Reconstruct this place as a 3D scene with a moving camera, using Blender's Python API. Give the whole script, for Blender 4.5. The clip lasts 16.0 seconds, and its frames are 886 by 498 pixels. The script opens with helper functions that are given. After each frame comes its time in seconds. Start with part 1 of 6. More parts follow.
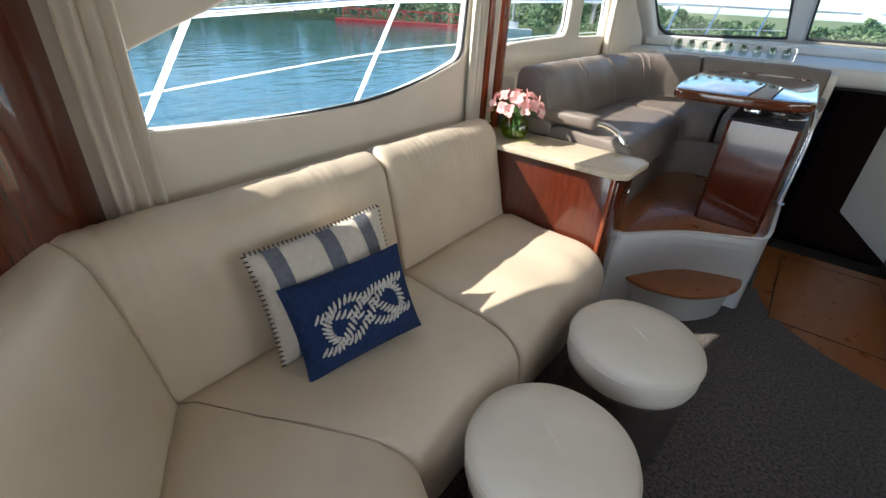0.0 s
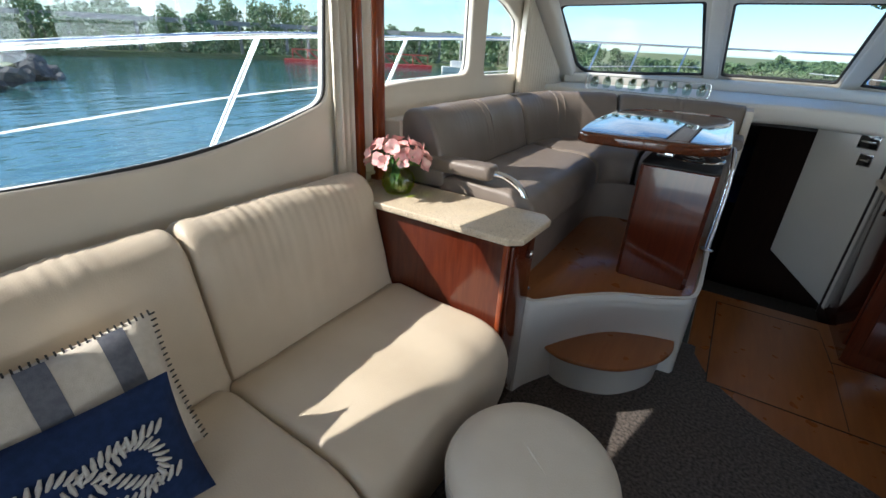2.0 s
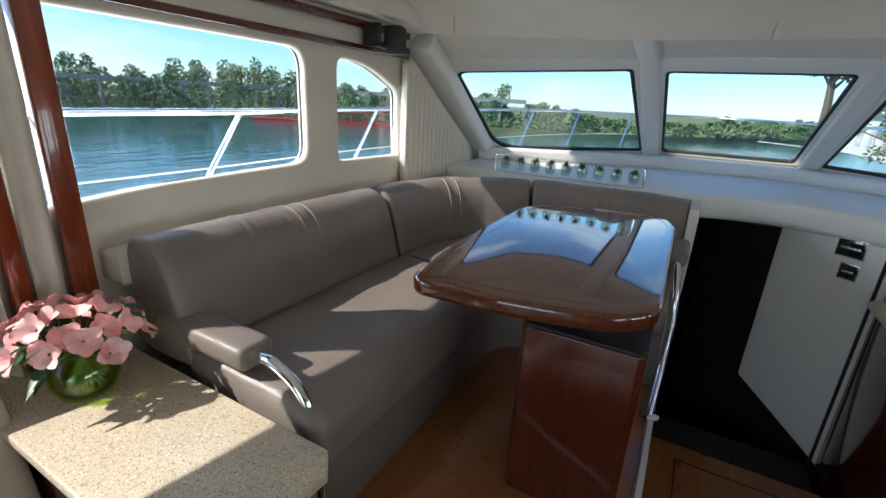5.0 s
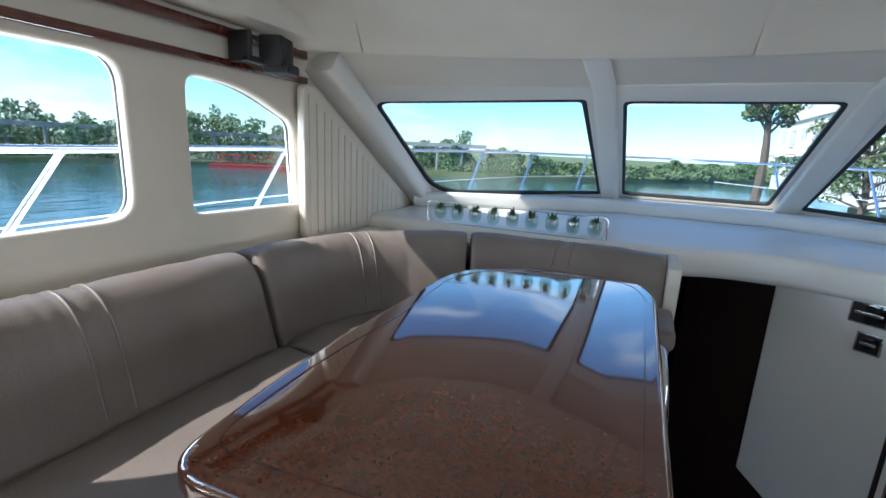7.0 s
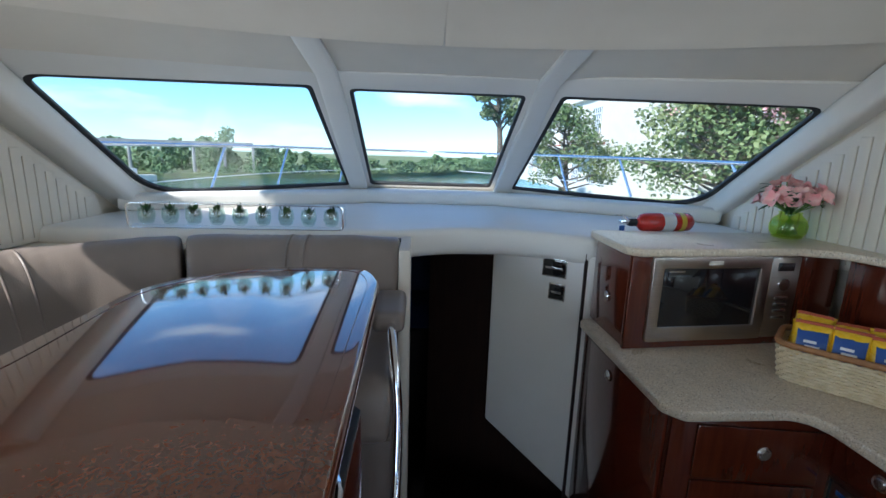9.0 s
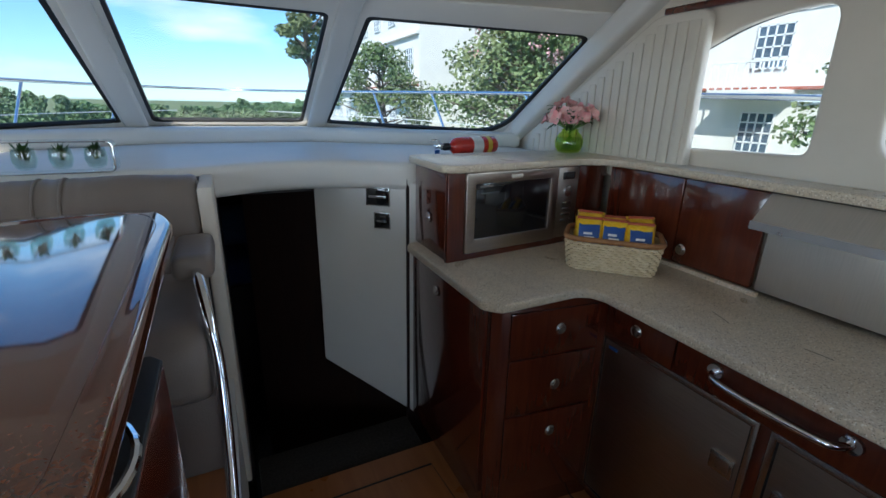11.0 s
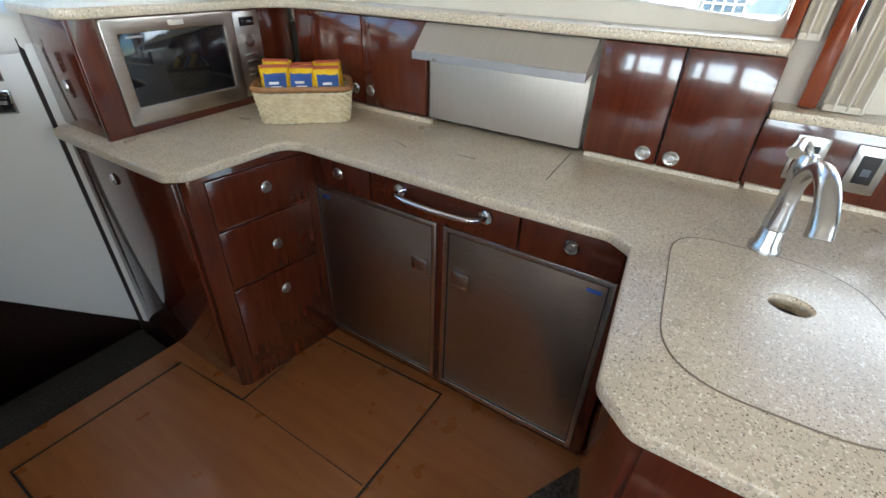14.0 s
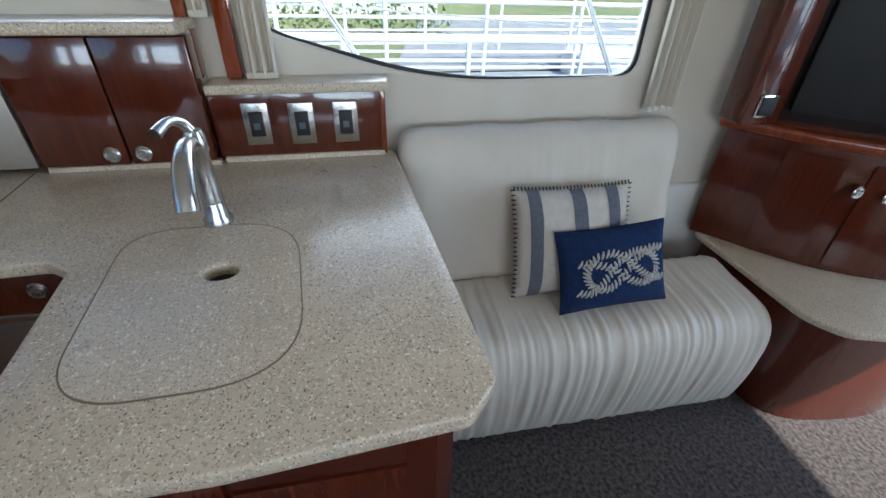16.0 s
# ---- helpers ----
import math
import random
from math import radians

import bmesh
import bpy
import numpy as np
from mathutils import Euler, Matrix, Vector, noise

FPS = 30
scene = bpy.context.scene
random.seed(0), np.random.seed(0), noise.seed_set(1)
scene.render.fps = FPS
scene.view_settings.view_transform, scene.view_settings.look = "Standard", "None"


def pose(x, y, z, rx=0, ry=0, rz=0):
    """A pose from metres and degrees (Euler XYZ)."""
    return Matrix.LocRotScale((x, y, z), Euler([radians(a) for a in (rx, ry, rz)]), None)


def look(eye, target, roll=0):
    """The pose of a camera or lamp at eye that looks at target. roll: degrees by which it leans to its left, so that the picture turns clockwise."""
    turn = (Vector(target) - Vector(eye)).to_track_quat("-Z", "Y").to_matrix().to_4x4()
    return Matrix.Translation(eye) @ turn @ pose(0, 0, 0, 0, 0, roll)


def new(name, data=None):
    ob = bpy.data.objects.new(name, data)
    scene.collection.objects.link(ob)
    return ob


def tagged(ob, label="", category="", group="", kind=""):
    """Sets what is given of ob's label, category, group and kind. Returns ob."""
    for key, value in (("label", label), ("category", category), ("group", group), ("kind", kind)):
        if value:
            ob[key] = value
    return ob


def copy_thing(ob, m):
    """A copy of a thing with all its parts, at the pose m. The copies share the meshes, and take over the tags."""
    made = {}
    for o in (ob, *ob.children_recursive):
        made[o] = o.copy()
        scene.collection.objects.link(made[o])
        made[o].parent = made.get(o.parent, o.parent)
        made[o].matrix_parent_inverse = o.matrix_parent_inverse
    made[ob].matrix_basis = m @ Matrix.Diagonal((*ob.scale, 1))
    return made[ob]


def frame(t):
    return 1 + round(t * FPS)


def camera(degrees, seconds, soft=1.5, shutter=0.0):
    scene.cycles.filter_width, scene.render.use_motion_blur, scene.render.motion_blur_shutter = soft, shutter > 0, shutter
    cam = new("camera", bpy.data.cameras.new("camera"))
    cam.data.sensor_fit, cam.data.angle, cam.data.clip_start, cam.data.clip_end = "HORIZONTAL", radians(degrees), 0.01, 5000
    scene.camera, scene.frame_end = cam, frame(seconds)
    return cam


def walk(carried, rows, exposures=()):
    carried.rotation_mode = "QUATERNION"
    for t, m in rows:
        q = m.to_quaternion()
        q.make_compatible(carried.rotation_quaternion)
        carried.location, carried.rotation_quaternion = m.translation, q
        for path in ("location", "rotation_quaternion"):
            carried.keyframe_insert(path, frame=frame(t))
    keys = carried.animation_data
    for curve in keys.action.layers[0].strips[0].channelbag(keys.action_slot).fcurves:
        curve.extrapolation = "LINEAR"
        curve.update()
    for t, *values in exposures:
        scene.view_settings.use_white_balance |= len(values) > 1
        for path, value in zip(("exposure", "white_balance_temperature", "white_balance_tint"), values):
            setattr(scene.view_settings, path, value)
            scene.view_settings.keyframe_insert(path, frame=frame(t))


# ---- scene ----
# ---- camera and walk ----
cam = camera(90.00, 16.0)
PATH = [
    (0.0, pose(-0.1053, -2.3612, 1.4941, 60.270, -2.895, 38.241)),
    (0.5, pose(-0.0901, -2.2662, 1.4980, 60.854, -2.696, 36.479)),
    (1.0, pose(-0.0319, -2.0968, 1.5070, 62.023, -2.515, 35.152)),
    (1.5, pose(-0.0218, -1.9739, 1.5049, 63.537, -2.554, 33.717)),
    (2.0, pose(-0.0708, -1.8019, 1.4829, 64.770, -2.738, 32.578)),
    (2.5, pose(-0.1238, -1.6014, 1.5300, 65.595, -2.876, 31.389)),
    (3.0, pose(-0.1027, -1.4313, 1.5300, 65.982, -2.610, 30.291)),
    (3.5, pose(-0.0419, -1.2040, 1.5730, 66.339, -2.429, 29.699)),
    (4.0, pose(-0.0260, -1.0486, 1.5925, 67.539, -2.523, 29.512)),
    (6.5, pose(-0.1093, -0.2819, 1.5499, 76.908, -2.789, 27.118)),
    (7.0, pose(-0.1168, -0.1688, 1.5471, 77.326, -2.802, 24.618)),
    (7.5, pose(-0.1071, -0.1083, 1.5482, 77.400, -2.402, 19.459)),
    (8.0, pose(-0.0587, -0.0664, 1.5481, 77.662, -2.024, 12.407)),
    (8.5, pose(0.0121, -0.0453, 1.5270, 78.245, -1.814, 4.465)),
    (9.0, pose(0.0512, -0.0287, 1.5151, 78.141, -1.727, -3.339)),
    (11.5, pose(0.0837, -0.0062, 1.4149, 69.419, -1.598, -30.837)),
    (12.0, pose(0.1084, 0.0016, 1.3940, 66.448, -1.938, -35.209)),
    (12.5, pose(0.2059, -0.0160, 1.3668, 63.127, -1.702, -37.313)),
    (13.0, pose(0.2627, -0.0729, 1.3426, 60.753, -1.247, -40.765)),
    (13.5, pose(0.2479, -0.1327, 1.3388, 59.264, -1.156, -47.587)),
    (14.0, pose(0.2049, -0.1787, 1.3575, 57.616, -1.697, -57.398)),
    (14.5, pose(0.2062, -0.2222, 1.3835, 56.086, -2.040, -69.635)),
    (15.0, pose(0.2628, -0.3357, 1.3753, 55.586, -1.703, -81.641)),
    (15.5, pose(0.3089, -0.4815, 1.3820, 55.214, -1.375, -91.014)),
    (16.0, pose(0.3097, -0.6447, 1.3852, 56.251, -1.344, -100.715)),
]
walk(cam, PATH, exposures=[(0.0, 0.85, 6400, 10), (2.0, 0.5, 6250, 10), (3.5, 0.35, 6250, 10), (4.2, 0.35, 6250, 10), (6.5, 0.65, 5750, 10), (9.0, 0.75, 5800, 10), (11.5, 0.4, 6000, 10), (12.0, 0.45, 6100, 10), (12.5, 0.8, 6200, 10), (13.0, 1.5, 6350, 10), (14.0, 1.85, 6400, 10), (14.5, 1.6, 6150, 10), (15.5, 1.0, 5900, 10), (16.0, 0.95, 5850, 10)])

# ---- world, sun and large lights ----
SUN_AZ, SUN_EL = 228.0, 39.2     # compass degrees from the bow, clockwise; height above the horizon
world = bpy.data.worlds.new("sky")
scene.world = world
world.use_nodes = True
wn, wl = world.node_tree.nodes, world.node_tree.links
sky = wn.new("ShaderNodeTexSky")
sky.sky_type, sky.sun_disc = "NISHITA", False
sky.sun_elevation, sky.sun_rotation = radians(SUN_EL), radians(SUN_AZ)
sky.air_density, sky.dust_density, sky.ozone_density = 1.0, 0.15, 3.5
# thin fair-weather clouds
wtc = wn.new("ShaderNodeTexCoord")
wmap = wn.new("ShaderNodeMapping")
wmap.inputs["Scale"].default_value = (1.0, 1.0, 3.6)
wno = wn.new("ShaderNodeTexNoise")
wno.inputs["Scale"].default_value, wno.inputs["Detail"].default_value, wno.inputs["Roughness"].default_value = 3.3, 7, 0.52
wrm = wn.new("ShaderNodeValToRGB")
wrm.color_ramp.elements[0].position, wrm.color_ramp.elements[1].position = 0.54, 0.78
wmx = wn.new("ShaderNodeMixRGB")
wmx.inputs["Color2"].default_value = (6.0, 6.3, 6.7, 1)
wl.new(wtc.outputs["Generated"], wmap.inputs["Vector"])
wl.new(wmap.outputs["Vector"], wno.inputs["Vector"])
wl.new(wno.outputs["Fac"], wrm.inputs["Fac"])
wl.new(wrm.outputs["Color"], wmx.inputs["Fac"])
wtint = wn.new("ShaderNodeMixRGB")
wtint.blend_type = "MULTIPLY"
wtint.inputs["Fac"].default_value = 1.0
wtint.inputs["Color2"].default_value = (0.74, 0.93, 1.05, 1)
wl.new(sky.outputs["Color"], wtint.inputs["Color1"])
wl.new(wtint.outputs["Color"], wmx.inputs["Color1"])
wl.new(wmx.outputs["Color"], wn["Background"].inputs["Color"])
wn["Background"].inputs["Strength"].default_value = 0.155

sa, se = radians(SUN_AZ), radians(SUN_EL)
to_sun = Vector((math.sin(sa) * math.cos(se), math.cos(sa) * math.cos(se), math.sin(se)))
sun = new("sun", bpy.data.lights.new("sun", "SUN"))
sun.data.energy, sun.data.angle, sun.data.color = 5.0, radians(0.6), (1.0, 0.94, 0.84)
sun.matrix_world = look(to_sun * 50, (0, 0, 0))


def area(name, eye, target, sx, sy, watts, color=(0.95, 0.98, 1.0)):
    """Sky light that falls in through an opening."""
    lamp = new(name, bpy.data.lights.new(name, "AREA"))
    lamp.data.shape, lamp.data.size, lamp.data.size_y = "RECTANGLE", sx, sy
    lamp.data.energy, lamp.data.color = watts, color
    lamp.matrix_world = look(eye, target)
    return lamp


area("skylight_aft_door", (0.1, -4.0, 1.35), (0.1, 0, 0.9), 1.7, 1.4, 11)
area("skylight_port", (-2.35, -0.4, 1.35), (0.3, -0.4, 1.72), 3.6, 1.0, 52)
area("skylight_starboard", (2.55, -0.3, 1.45), (0.3, -0.3, 1.78), 3.2, 0.9, 26)


# ---- materials ----
def mat(name, c1, c2=None, scale=6.0, rough=0.5, metal=0.0, bump=0.0, bscale=120.0, coat=0.0, stretch=(1, 1, 1), detail=5.0,
        rvar=0.08, lo=0.35, hi=0.65, per_object=0.0, sheen=0.0, distort=0.0, spec=0.5, big=0.0):
    m = bpy.data.materials.new(name)
    m.use_nodes = True
    n, l = m.node_tree.nodes, m.node_tree.links
    p = n["Principled BSDF"]
    p.inputs["Metallic"].default_value, p.inputs["Roughness"].default_value = metal, rough
    p.inputs["Coat Weight"].default_value, p.inputs["Coat Roughness"].default_value = coat, 0.04
    p.inputs["Sheen Weight"].default_value = sheen
    p.inputs["Specular IOR Level"].default_value = spec
    tc, mp = n.new("ShaderNodeTexCoord"), n.new("ShaderNodeMapping")
    mp.inputs["Scale"].default_value = stretch
    l.new(tc.outputs["Object"], mp.inputs["Vector"])
    no = n.new("ShaderNodeTexNoise")
    no.inputs["Scale"].default_value, no.inputs["Detail"].default_value, no.inputs["Distortion"].default_value = scale, detail, distort
    l.new(mp.outputs["Vector"], no.inputs["Vector"])
    rp = n.new("ShaderNodeValToRGB")
    e = rp.color_ramp.elements
    e[0].position, e[1].position = lo, hi
    e[0].color, e[1].color = (*c1, 1), (*(c2 or [v * 0.86 for v in c1]), 1)
    l.new(no.outputs["Fac"], rp.inputs["Fac"])
    out = rp.outputs["Color"]
    if big:
        n2 = n.new("ShaderNodeTexNoise")
        n2.inputs["Scale"].default_value, n2.inputs["Detail"].default_value = 1.7, 3
        l.new(tc.outputs["Object"], n2.inputs["Vector"])
        mr = n.new("ShaderNodeMapRange")
        mr.inputs["To Min"].default_value, mr.inputs["To Max"].default_value = 1 - big, 1 + big
        l.new(n2.outputs["Fac"], mr.inputs["Value"])
        hv = n.new("ShaderNodeHueSaturation")
        l.new(mr.outputs["Result"], hv.inputs["Value"])
        l.new(out, hv.inputs["Color"])
        out = hv.outputs["Color"]
    if per_object:
        oi = n.new("ShaderNodeObjectInfo")
        mr = n.new("ShaderNodeMapRange")
        mr.inputs["To Min"].default_value, mr.inputs["To Max"].default_value = 1 - per_object, 1 + per_object
        hv = n.new("ShaderNodeHueSaturation")
        l.new(oi.outputs["Random"], mr.inputs["Value"])
        l.new(mr.outputs["Result"], hv.inputs["Value"])
        l.new(out, hv.inputs["Color"])
        out = hv.outputs["Color"]
    l.new(out, p.inputs["Base Color"])
    if rvar:
        n3 = n.new("ShaderNodeTexNoise")
        n3.inputs["Scale"].default_value = 9
        l.new(tc.outputs["Object"], n3.inputs["Vector"])
        mr = n.new("ShaderNodeMapRange")
        mr.inputs["To Min"].default_value, mr.inputs["To Max"].default_value = max(rough - rvar, 0.02), min(rough + rvar, 1)
        l.new(n3.outputs["Fac"], mr.inputs["Value"])
        l.new(mr.outputs["Result"], p.inputs["Roughness"])
    if bump:
        nb = n.new("ShaderNodeTexNoise")
        nb.inputs["Scale"].default_value, nb.inputs["Detail"].default_value = bscale, 4
        l.new(mp.outputs["Vector"], nb.inputs["Vector"])
        bp = n.new("ShaderNodeBump")
        bp.inputs["Strength"].default_value, bp.inputs["Distance"].default_value = bump, 0.004
        l.new(nb.outputs["Fac"], bp.inputs["Height"])
        l.new(bp.outputs["Normal"], p.inputs["Normal"])
    return m


def speckled(name, base, dark, light, rough, scale=240.0):
    """Engineered granite: a pale ground with dark and light grains."""
    m = mat(name, base, [v * 0.9 for v in base], scale=14, rough=rough, rvar=0.04, coat=0.08)
    n, l = m.node_tree.nodes, m.node_tree.links
    p = n["Principled BSDF"]
    src = p.inputs["Base Color"].links[0].from_socket
    tc = [x for x in n if x.type == "TEX_COORD"][0]
    for sc, col, lo, hi in ((scale, dark, 0.615, 0.68), (scale * 0.72, light, 0.60, 0.68), (scale * 0.4, [v * 0.72 for v in base], 0.60, 0.66)):
        no, rp, mx = n.new("ShaderNodeTexNoise"), n.new("ShaderNodeValToRGB"), n.new("ShaderNodeMixRGB")
        no.inputs["Scale"].default_value, no.inputs["Detail"].default_value = sc, 1.5
        rp.color_ramp.elements[0].position, rp.color_ramp.elements[1].position = lo, hi
        mx.inputs["Color2"].default_value = (*col, 1)
        l.new(tc.outputs["Object"], no.inputs["Vector"])
        l.new(no.outputs["Fac"], rp.inputs["Fac"])
        l.new(rp.outputs["Color"], mx.inputs["Fac"])
        l.new(src, mx.inputs["Color1"])
        src = mx.outputs["Color"]
    l.new(src, p.inputs["Base Color"])
    return m


def clear(name, tint, gloss=0.06):
    """Thin clear pane: lets light through and mirrors a little."""
    m = bpy.data.materials.new(name)
    m.use_nodes = True
    n, l = m.node_tree.nodes, m.node_tree.links
    n.remove(n["Principled BSDF"])
    a, b, mx = n.new("ShaderNodeBsdfTransparent"), n.new("ShaderNodeBsdfGlossy"), n.new("ShaderNodeMixShader")
    a.inputs["Color"].default_value = (*tint, 1)
    b.inputs["Roughness"].default_value = 0.02
    mx.inputs["Fac"].default_value = gloss
    l.new(a.outputs[0], mx.inputs[1])
    l.new(b.outputs[0], mx.inputs[2])
    l.new(mx.outputs[0], n["Material Output"].inputs["Surface"])
    return m


def glow(name, color, strength):
    m = bpy.data.materials.new(name)
    m.use_nodes = True
    p = m.node_tree.nodes["Principled BSDF"]
    p.inputs["Base Color"].default_value = (*color, 1)
    p.inputs["Emission Color"].default_value = (*color, 1)
    p.inputs["Emission Strength"].default_value = strength
    return m


CREAM = mat("cream leather", (0.62, 0.53, 0.41), (0.57, 0.48, 0.365), scale=5, rough=0.42, bump=0.25, bscale=260, big=0.06)
WHITEL = mat("off-white leather", (0.69, 0.63, 0.53), (0.64, 0.58, 0.48), scale=5, rough=0.42, bump=0.25, bscale=260, big=0.05)
TAUPE = mat("taupe leather", (0.225, 0.185, 0.158), (0.195, 0.16, 0.136), scale=5, rough=0.4, bump=0.25, bscale=260, big=0.07)
CHERRY = mat("varnished cherry wood", (0.108, 0.021, 0.0085), (0.082, 0.0150, 0.0068), scale=5, rough=0.16, coat=0.8, stretch=(9, 9, 0.8), distort=1.2, rvar=0.03, big=0.1)
CHERRYB = mat("lighter cherry edge", (0.27, 0.055, 0.016), (0.17, 0.030, 0.010), scale=5, rough=0.16, coat=0.8, stretch=(9, 9, 0.9), distort=1.2, rvar=0.03)
BURL = mat("burl veneer", (0.145, 0.039, 0.013), (0.066, 0.016, 0.007), scale=85, rough=0.07, coat=1.0, distort=1.6, rvar=0.02, detail=9, lo=0.3, hi=0.72, big=0.25)
FLOORW = mat("satin teak floor", (0.34, 0.125, 0.038), (0.29, 0.103, 0.031), scale=3, rough=0.3, coat=0.25, stretch=(10, 1.0, 1), distort=0.6, big=0.12)
CARPET = mat("taupe pile carpet", (0.118, 0.096, 0.083), (0.028, 0.022, 0.019), scale=75, rough=0.95, bump=1.0, bscale=70, sheen=0.3, big=0.18, spec=0.1)
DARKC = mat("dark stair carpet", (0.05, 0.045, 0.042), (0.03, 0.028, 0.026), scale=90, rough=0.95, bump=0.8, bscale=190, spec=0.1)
GRANITE = speckled("speckled granite", (0.66, 0.55, 0.40), (0.16, 0.10, 0.06), (0.84, 0.78, 0.67), 0.29, 300.0)
GEL = mat("white gelcoat", (0.76, 0.74, 0.69), (0.73, 0.71, 0.66), scale=3, rough=0.42, rvar=0.03)
VINYL = mat("cream wall vinyl", (0.70, 0.64, 0.54), (0.66, 0.60, 0.50), scale=4, rough=0.55, bump=0.15, bscale=300, big=0.03)
LINER = mat("cream headliner", (0.74, 0.69, 0.60), (0.70, 0.65, 0.56), scale=4, rough=0.7, bump=0.12, bscale=300, big=0.03)
CURTAIN = mat("cream curtain cloth", (0.70, 0.64, 0.54), (0.64, 0.58, 0.48), scale=30, rough=0.9, bump=0.3, bscale=400, stretch=(1, 1, 0.3))
CHROME = mat("polished chrome", (0.82, 0.83, 0.85), (0.78, 0.79, 0.81), rough=0.06, metal=1.0, rvar=0.02)
STEEL = mat("brushed stainless steel", (0.50, 0.435, 0.375), (0.43, 0.37, 0.315), scale=8, rough=0.3, metal=1.0, stretch=(1, 1, 60), rvar=0.05)
NICKEL = mat("satin nickel", (0.60, 0.59, 0.57), (0.52, 0.51, 0.5), rough=0.24, metal=1.0)
BLACK = mat("black rubber", (0.012, 0.012, 0.013), (0.02, 0.02, 0.02), rough=0.55)
GLOSSB = mat("black glass", (0.006, 0.006, 0.007), (0.012, 0.012, 0.013), rough=0.06, coat=0.5, rvar=0.02)
# wood darkened to near-black: shade of the companionway is put into the colour
DARKW = mat("shade-darkened companionway wood", (0.022, 0.009, 0.006), (0.013, 0.005, 0.004), scale=5, rough=0.5, coat=0.0, stretch=(9, 9, 0.8))
PANE = clear("window glass", (0.95, 0.985, 0.99), 0.05)
NAVY = mat("navy canvas", (0.016, 0.035, 0.105), (0.011, 0.026, 0.08), scale=60, rough=0.85, bump=0.5, bscale=500, spec=0.2)
LINEN = mat("ivory linen", (0.66, 0.61, 0.53), (0.60, 0.55, 0.47), scale=60, rough=0.9, bump=0.5, bscale=500, spec=0.2)
GREYS = mat("grey woven stripe", (0.17, 0.18, 0.21), (0.13, 0.14, 0.17), scale=80, rough=0.9, bump=0.5, bscale=500, spec=0.2)
ROPE = mat("grey embroidered rope", (0.60, 0.58, 0.54), (0.48, 0.46, 0.43), scale=80, rough=0.85, bump=0.6, bscale=300)
STOOLB = mat("brown stool base", (0.055, 0.040, 0.032), (0.04, 0.03, 0.024), scale=20, rough=0.55, bump=0.2)


# ---- mesh helpers ----
def thing(name, at, label, category, group="", kind=""):
    ob = new(name)
    ob.location = at
    ob.empty_display_size = 0.1
    return tagged(ob, label, category, group, kind)


def origin(ob):
    m = Matrix.Identity(4)
    while ob is not None:
        m = ob.matrix_basis @ m
        ob = ob.parent
    return m


def finish(name, bm, material, angle=38):
    bmesh.ops.recalc_face_normals(bm, faces=bm.faces[:])
    me = bpy.data.meshes.new(name)
    bm.to_mesh(me)
    bm.free()
    me.materials.append(material)
    for f in me.polygons:
        f.use_smooth = True
    me.set_sharp_from_angle(angle=radians(angle))
    return me


def part(name, bm, material, parent, label="", angle=38):
    """One bmesh in world places becomes one mesh object under a thing or a part."""
    bmesh.ops.transform(bm, matrix=origin(parent).inverted(), verts=bm.verts[:])
    ob = new(name, finish(name, bm, material, angle))
    ob.parent = parent
    if label:
        ob["label"] = label
    return ob


def structure(name, bm, material, label, category, angle=38):
    return tagged(new(name, finish(name, bm, material, angle)), label, category, kind="structure")


def box(x0, y0, z0, x1, y1, z1, bevel=0.004, seg=2, bm=None):
    own = bmesh.new()
    m = Matrix.Translation(((x0 + x1) / 2, (y0 + y1) / 2, (z0 + z1) / 2)) @ Matrix.Diagonal((abs(x1 - x0), abs(y1 - y0), abs(z1 - z0), 1))
    bmesh.ops.create_cube(own, size=1, matrix=m)
    if bevel:
        bmesh.ops.bevel(own, geom=own.edges[:], offset=bevel, segments=seg, profile=0.5, affect="EDGES")
    return merge(bm, own)


def merge(bm, own):
    if bm is None:
        return own
    me = bpy.data.meshes.new("tmp")
    own.to_mesh(me)
    own.free()
    bm.from_mesh(me)
    bpy.data.meshes.remove(me)
    return bm


def moved(bm, m):
    bmesh.ops.transform(bm, matrix=m, verts=bm.verts[:])
    return bm


def rounded(points, r, seg=6):
    """A closed polygon with its corners rounded; r one number or one per corner."""
    out = []
    n = len(points)
    for i, p in enumerate(points):
        p, a, b = Vector(p), Vector(points[i - 1]), Vector(points[(i + 1) % n])
        rr = r if isinstance(r, (int, float)) else r[i]
        da, db = (a - p), (b - p)
        d = min(rr, da.length * 0.48, db.length * 0.48)
        if d < 1e-4:
            out.append(p)
            continue
        s, e = p + da.normalized() * d, p + db.normalized() * d
        for k in range(seg + 1):
            t = k / seg
            out.append((1 - t) ** 2 * s + 2 * t * (1 - t) * p + t * t * e)
    return out


def prism(points, z0, z1, bevel=0.0, seg=3, bm=None):
    """A plan outline raised from z0 to z1, its top and bottom edges eased."""
    own = bmesh.new()
    vs = [own.verts.new((p[0], p[1], z0)) for p in points]
    f = own.faces.new(vs)
    ext = bmesh.ops.extrude_face_region(own, geom=[f])
    top = [v for v in ext["geom"] if isinstance(v, bmesh.types.BMVert)]
    bmesh.ops.translate(own, verts=top, vec=(0, 0, z1 - z0))
    if bevel:
        es = [e for e in own.edges if abs(e.verts[0].co.z - e.verts[1].co.z) < 1e-6]
        bmesh.ops.bevel(own, geom=es, offset=bevel, segments=seg, profile=0.5, affect="EDGES")
    return merge(bm, own)


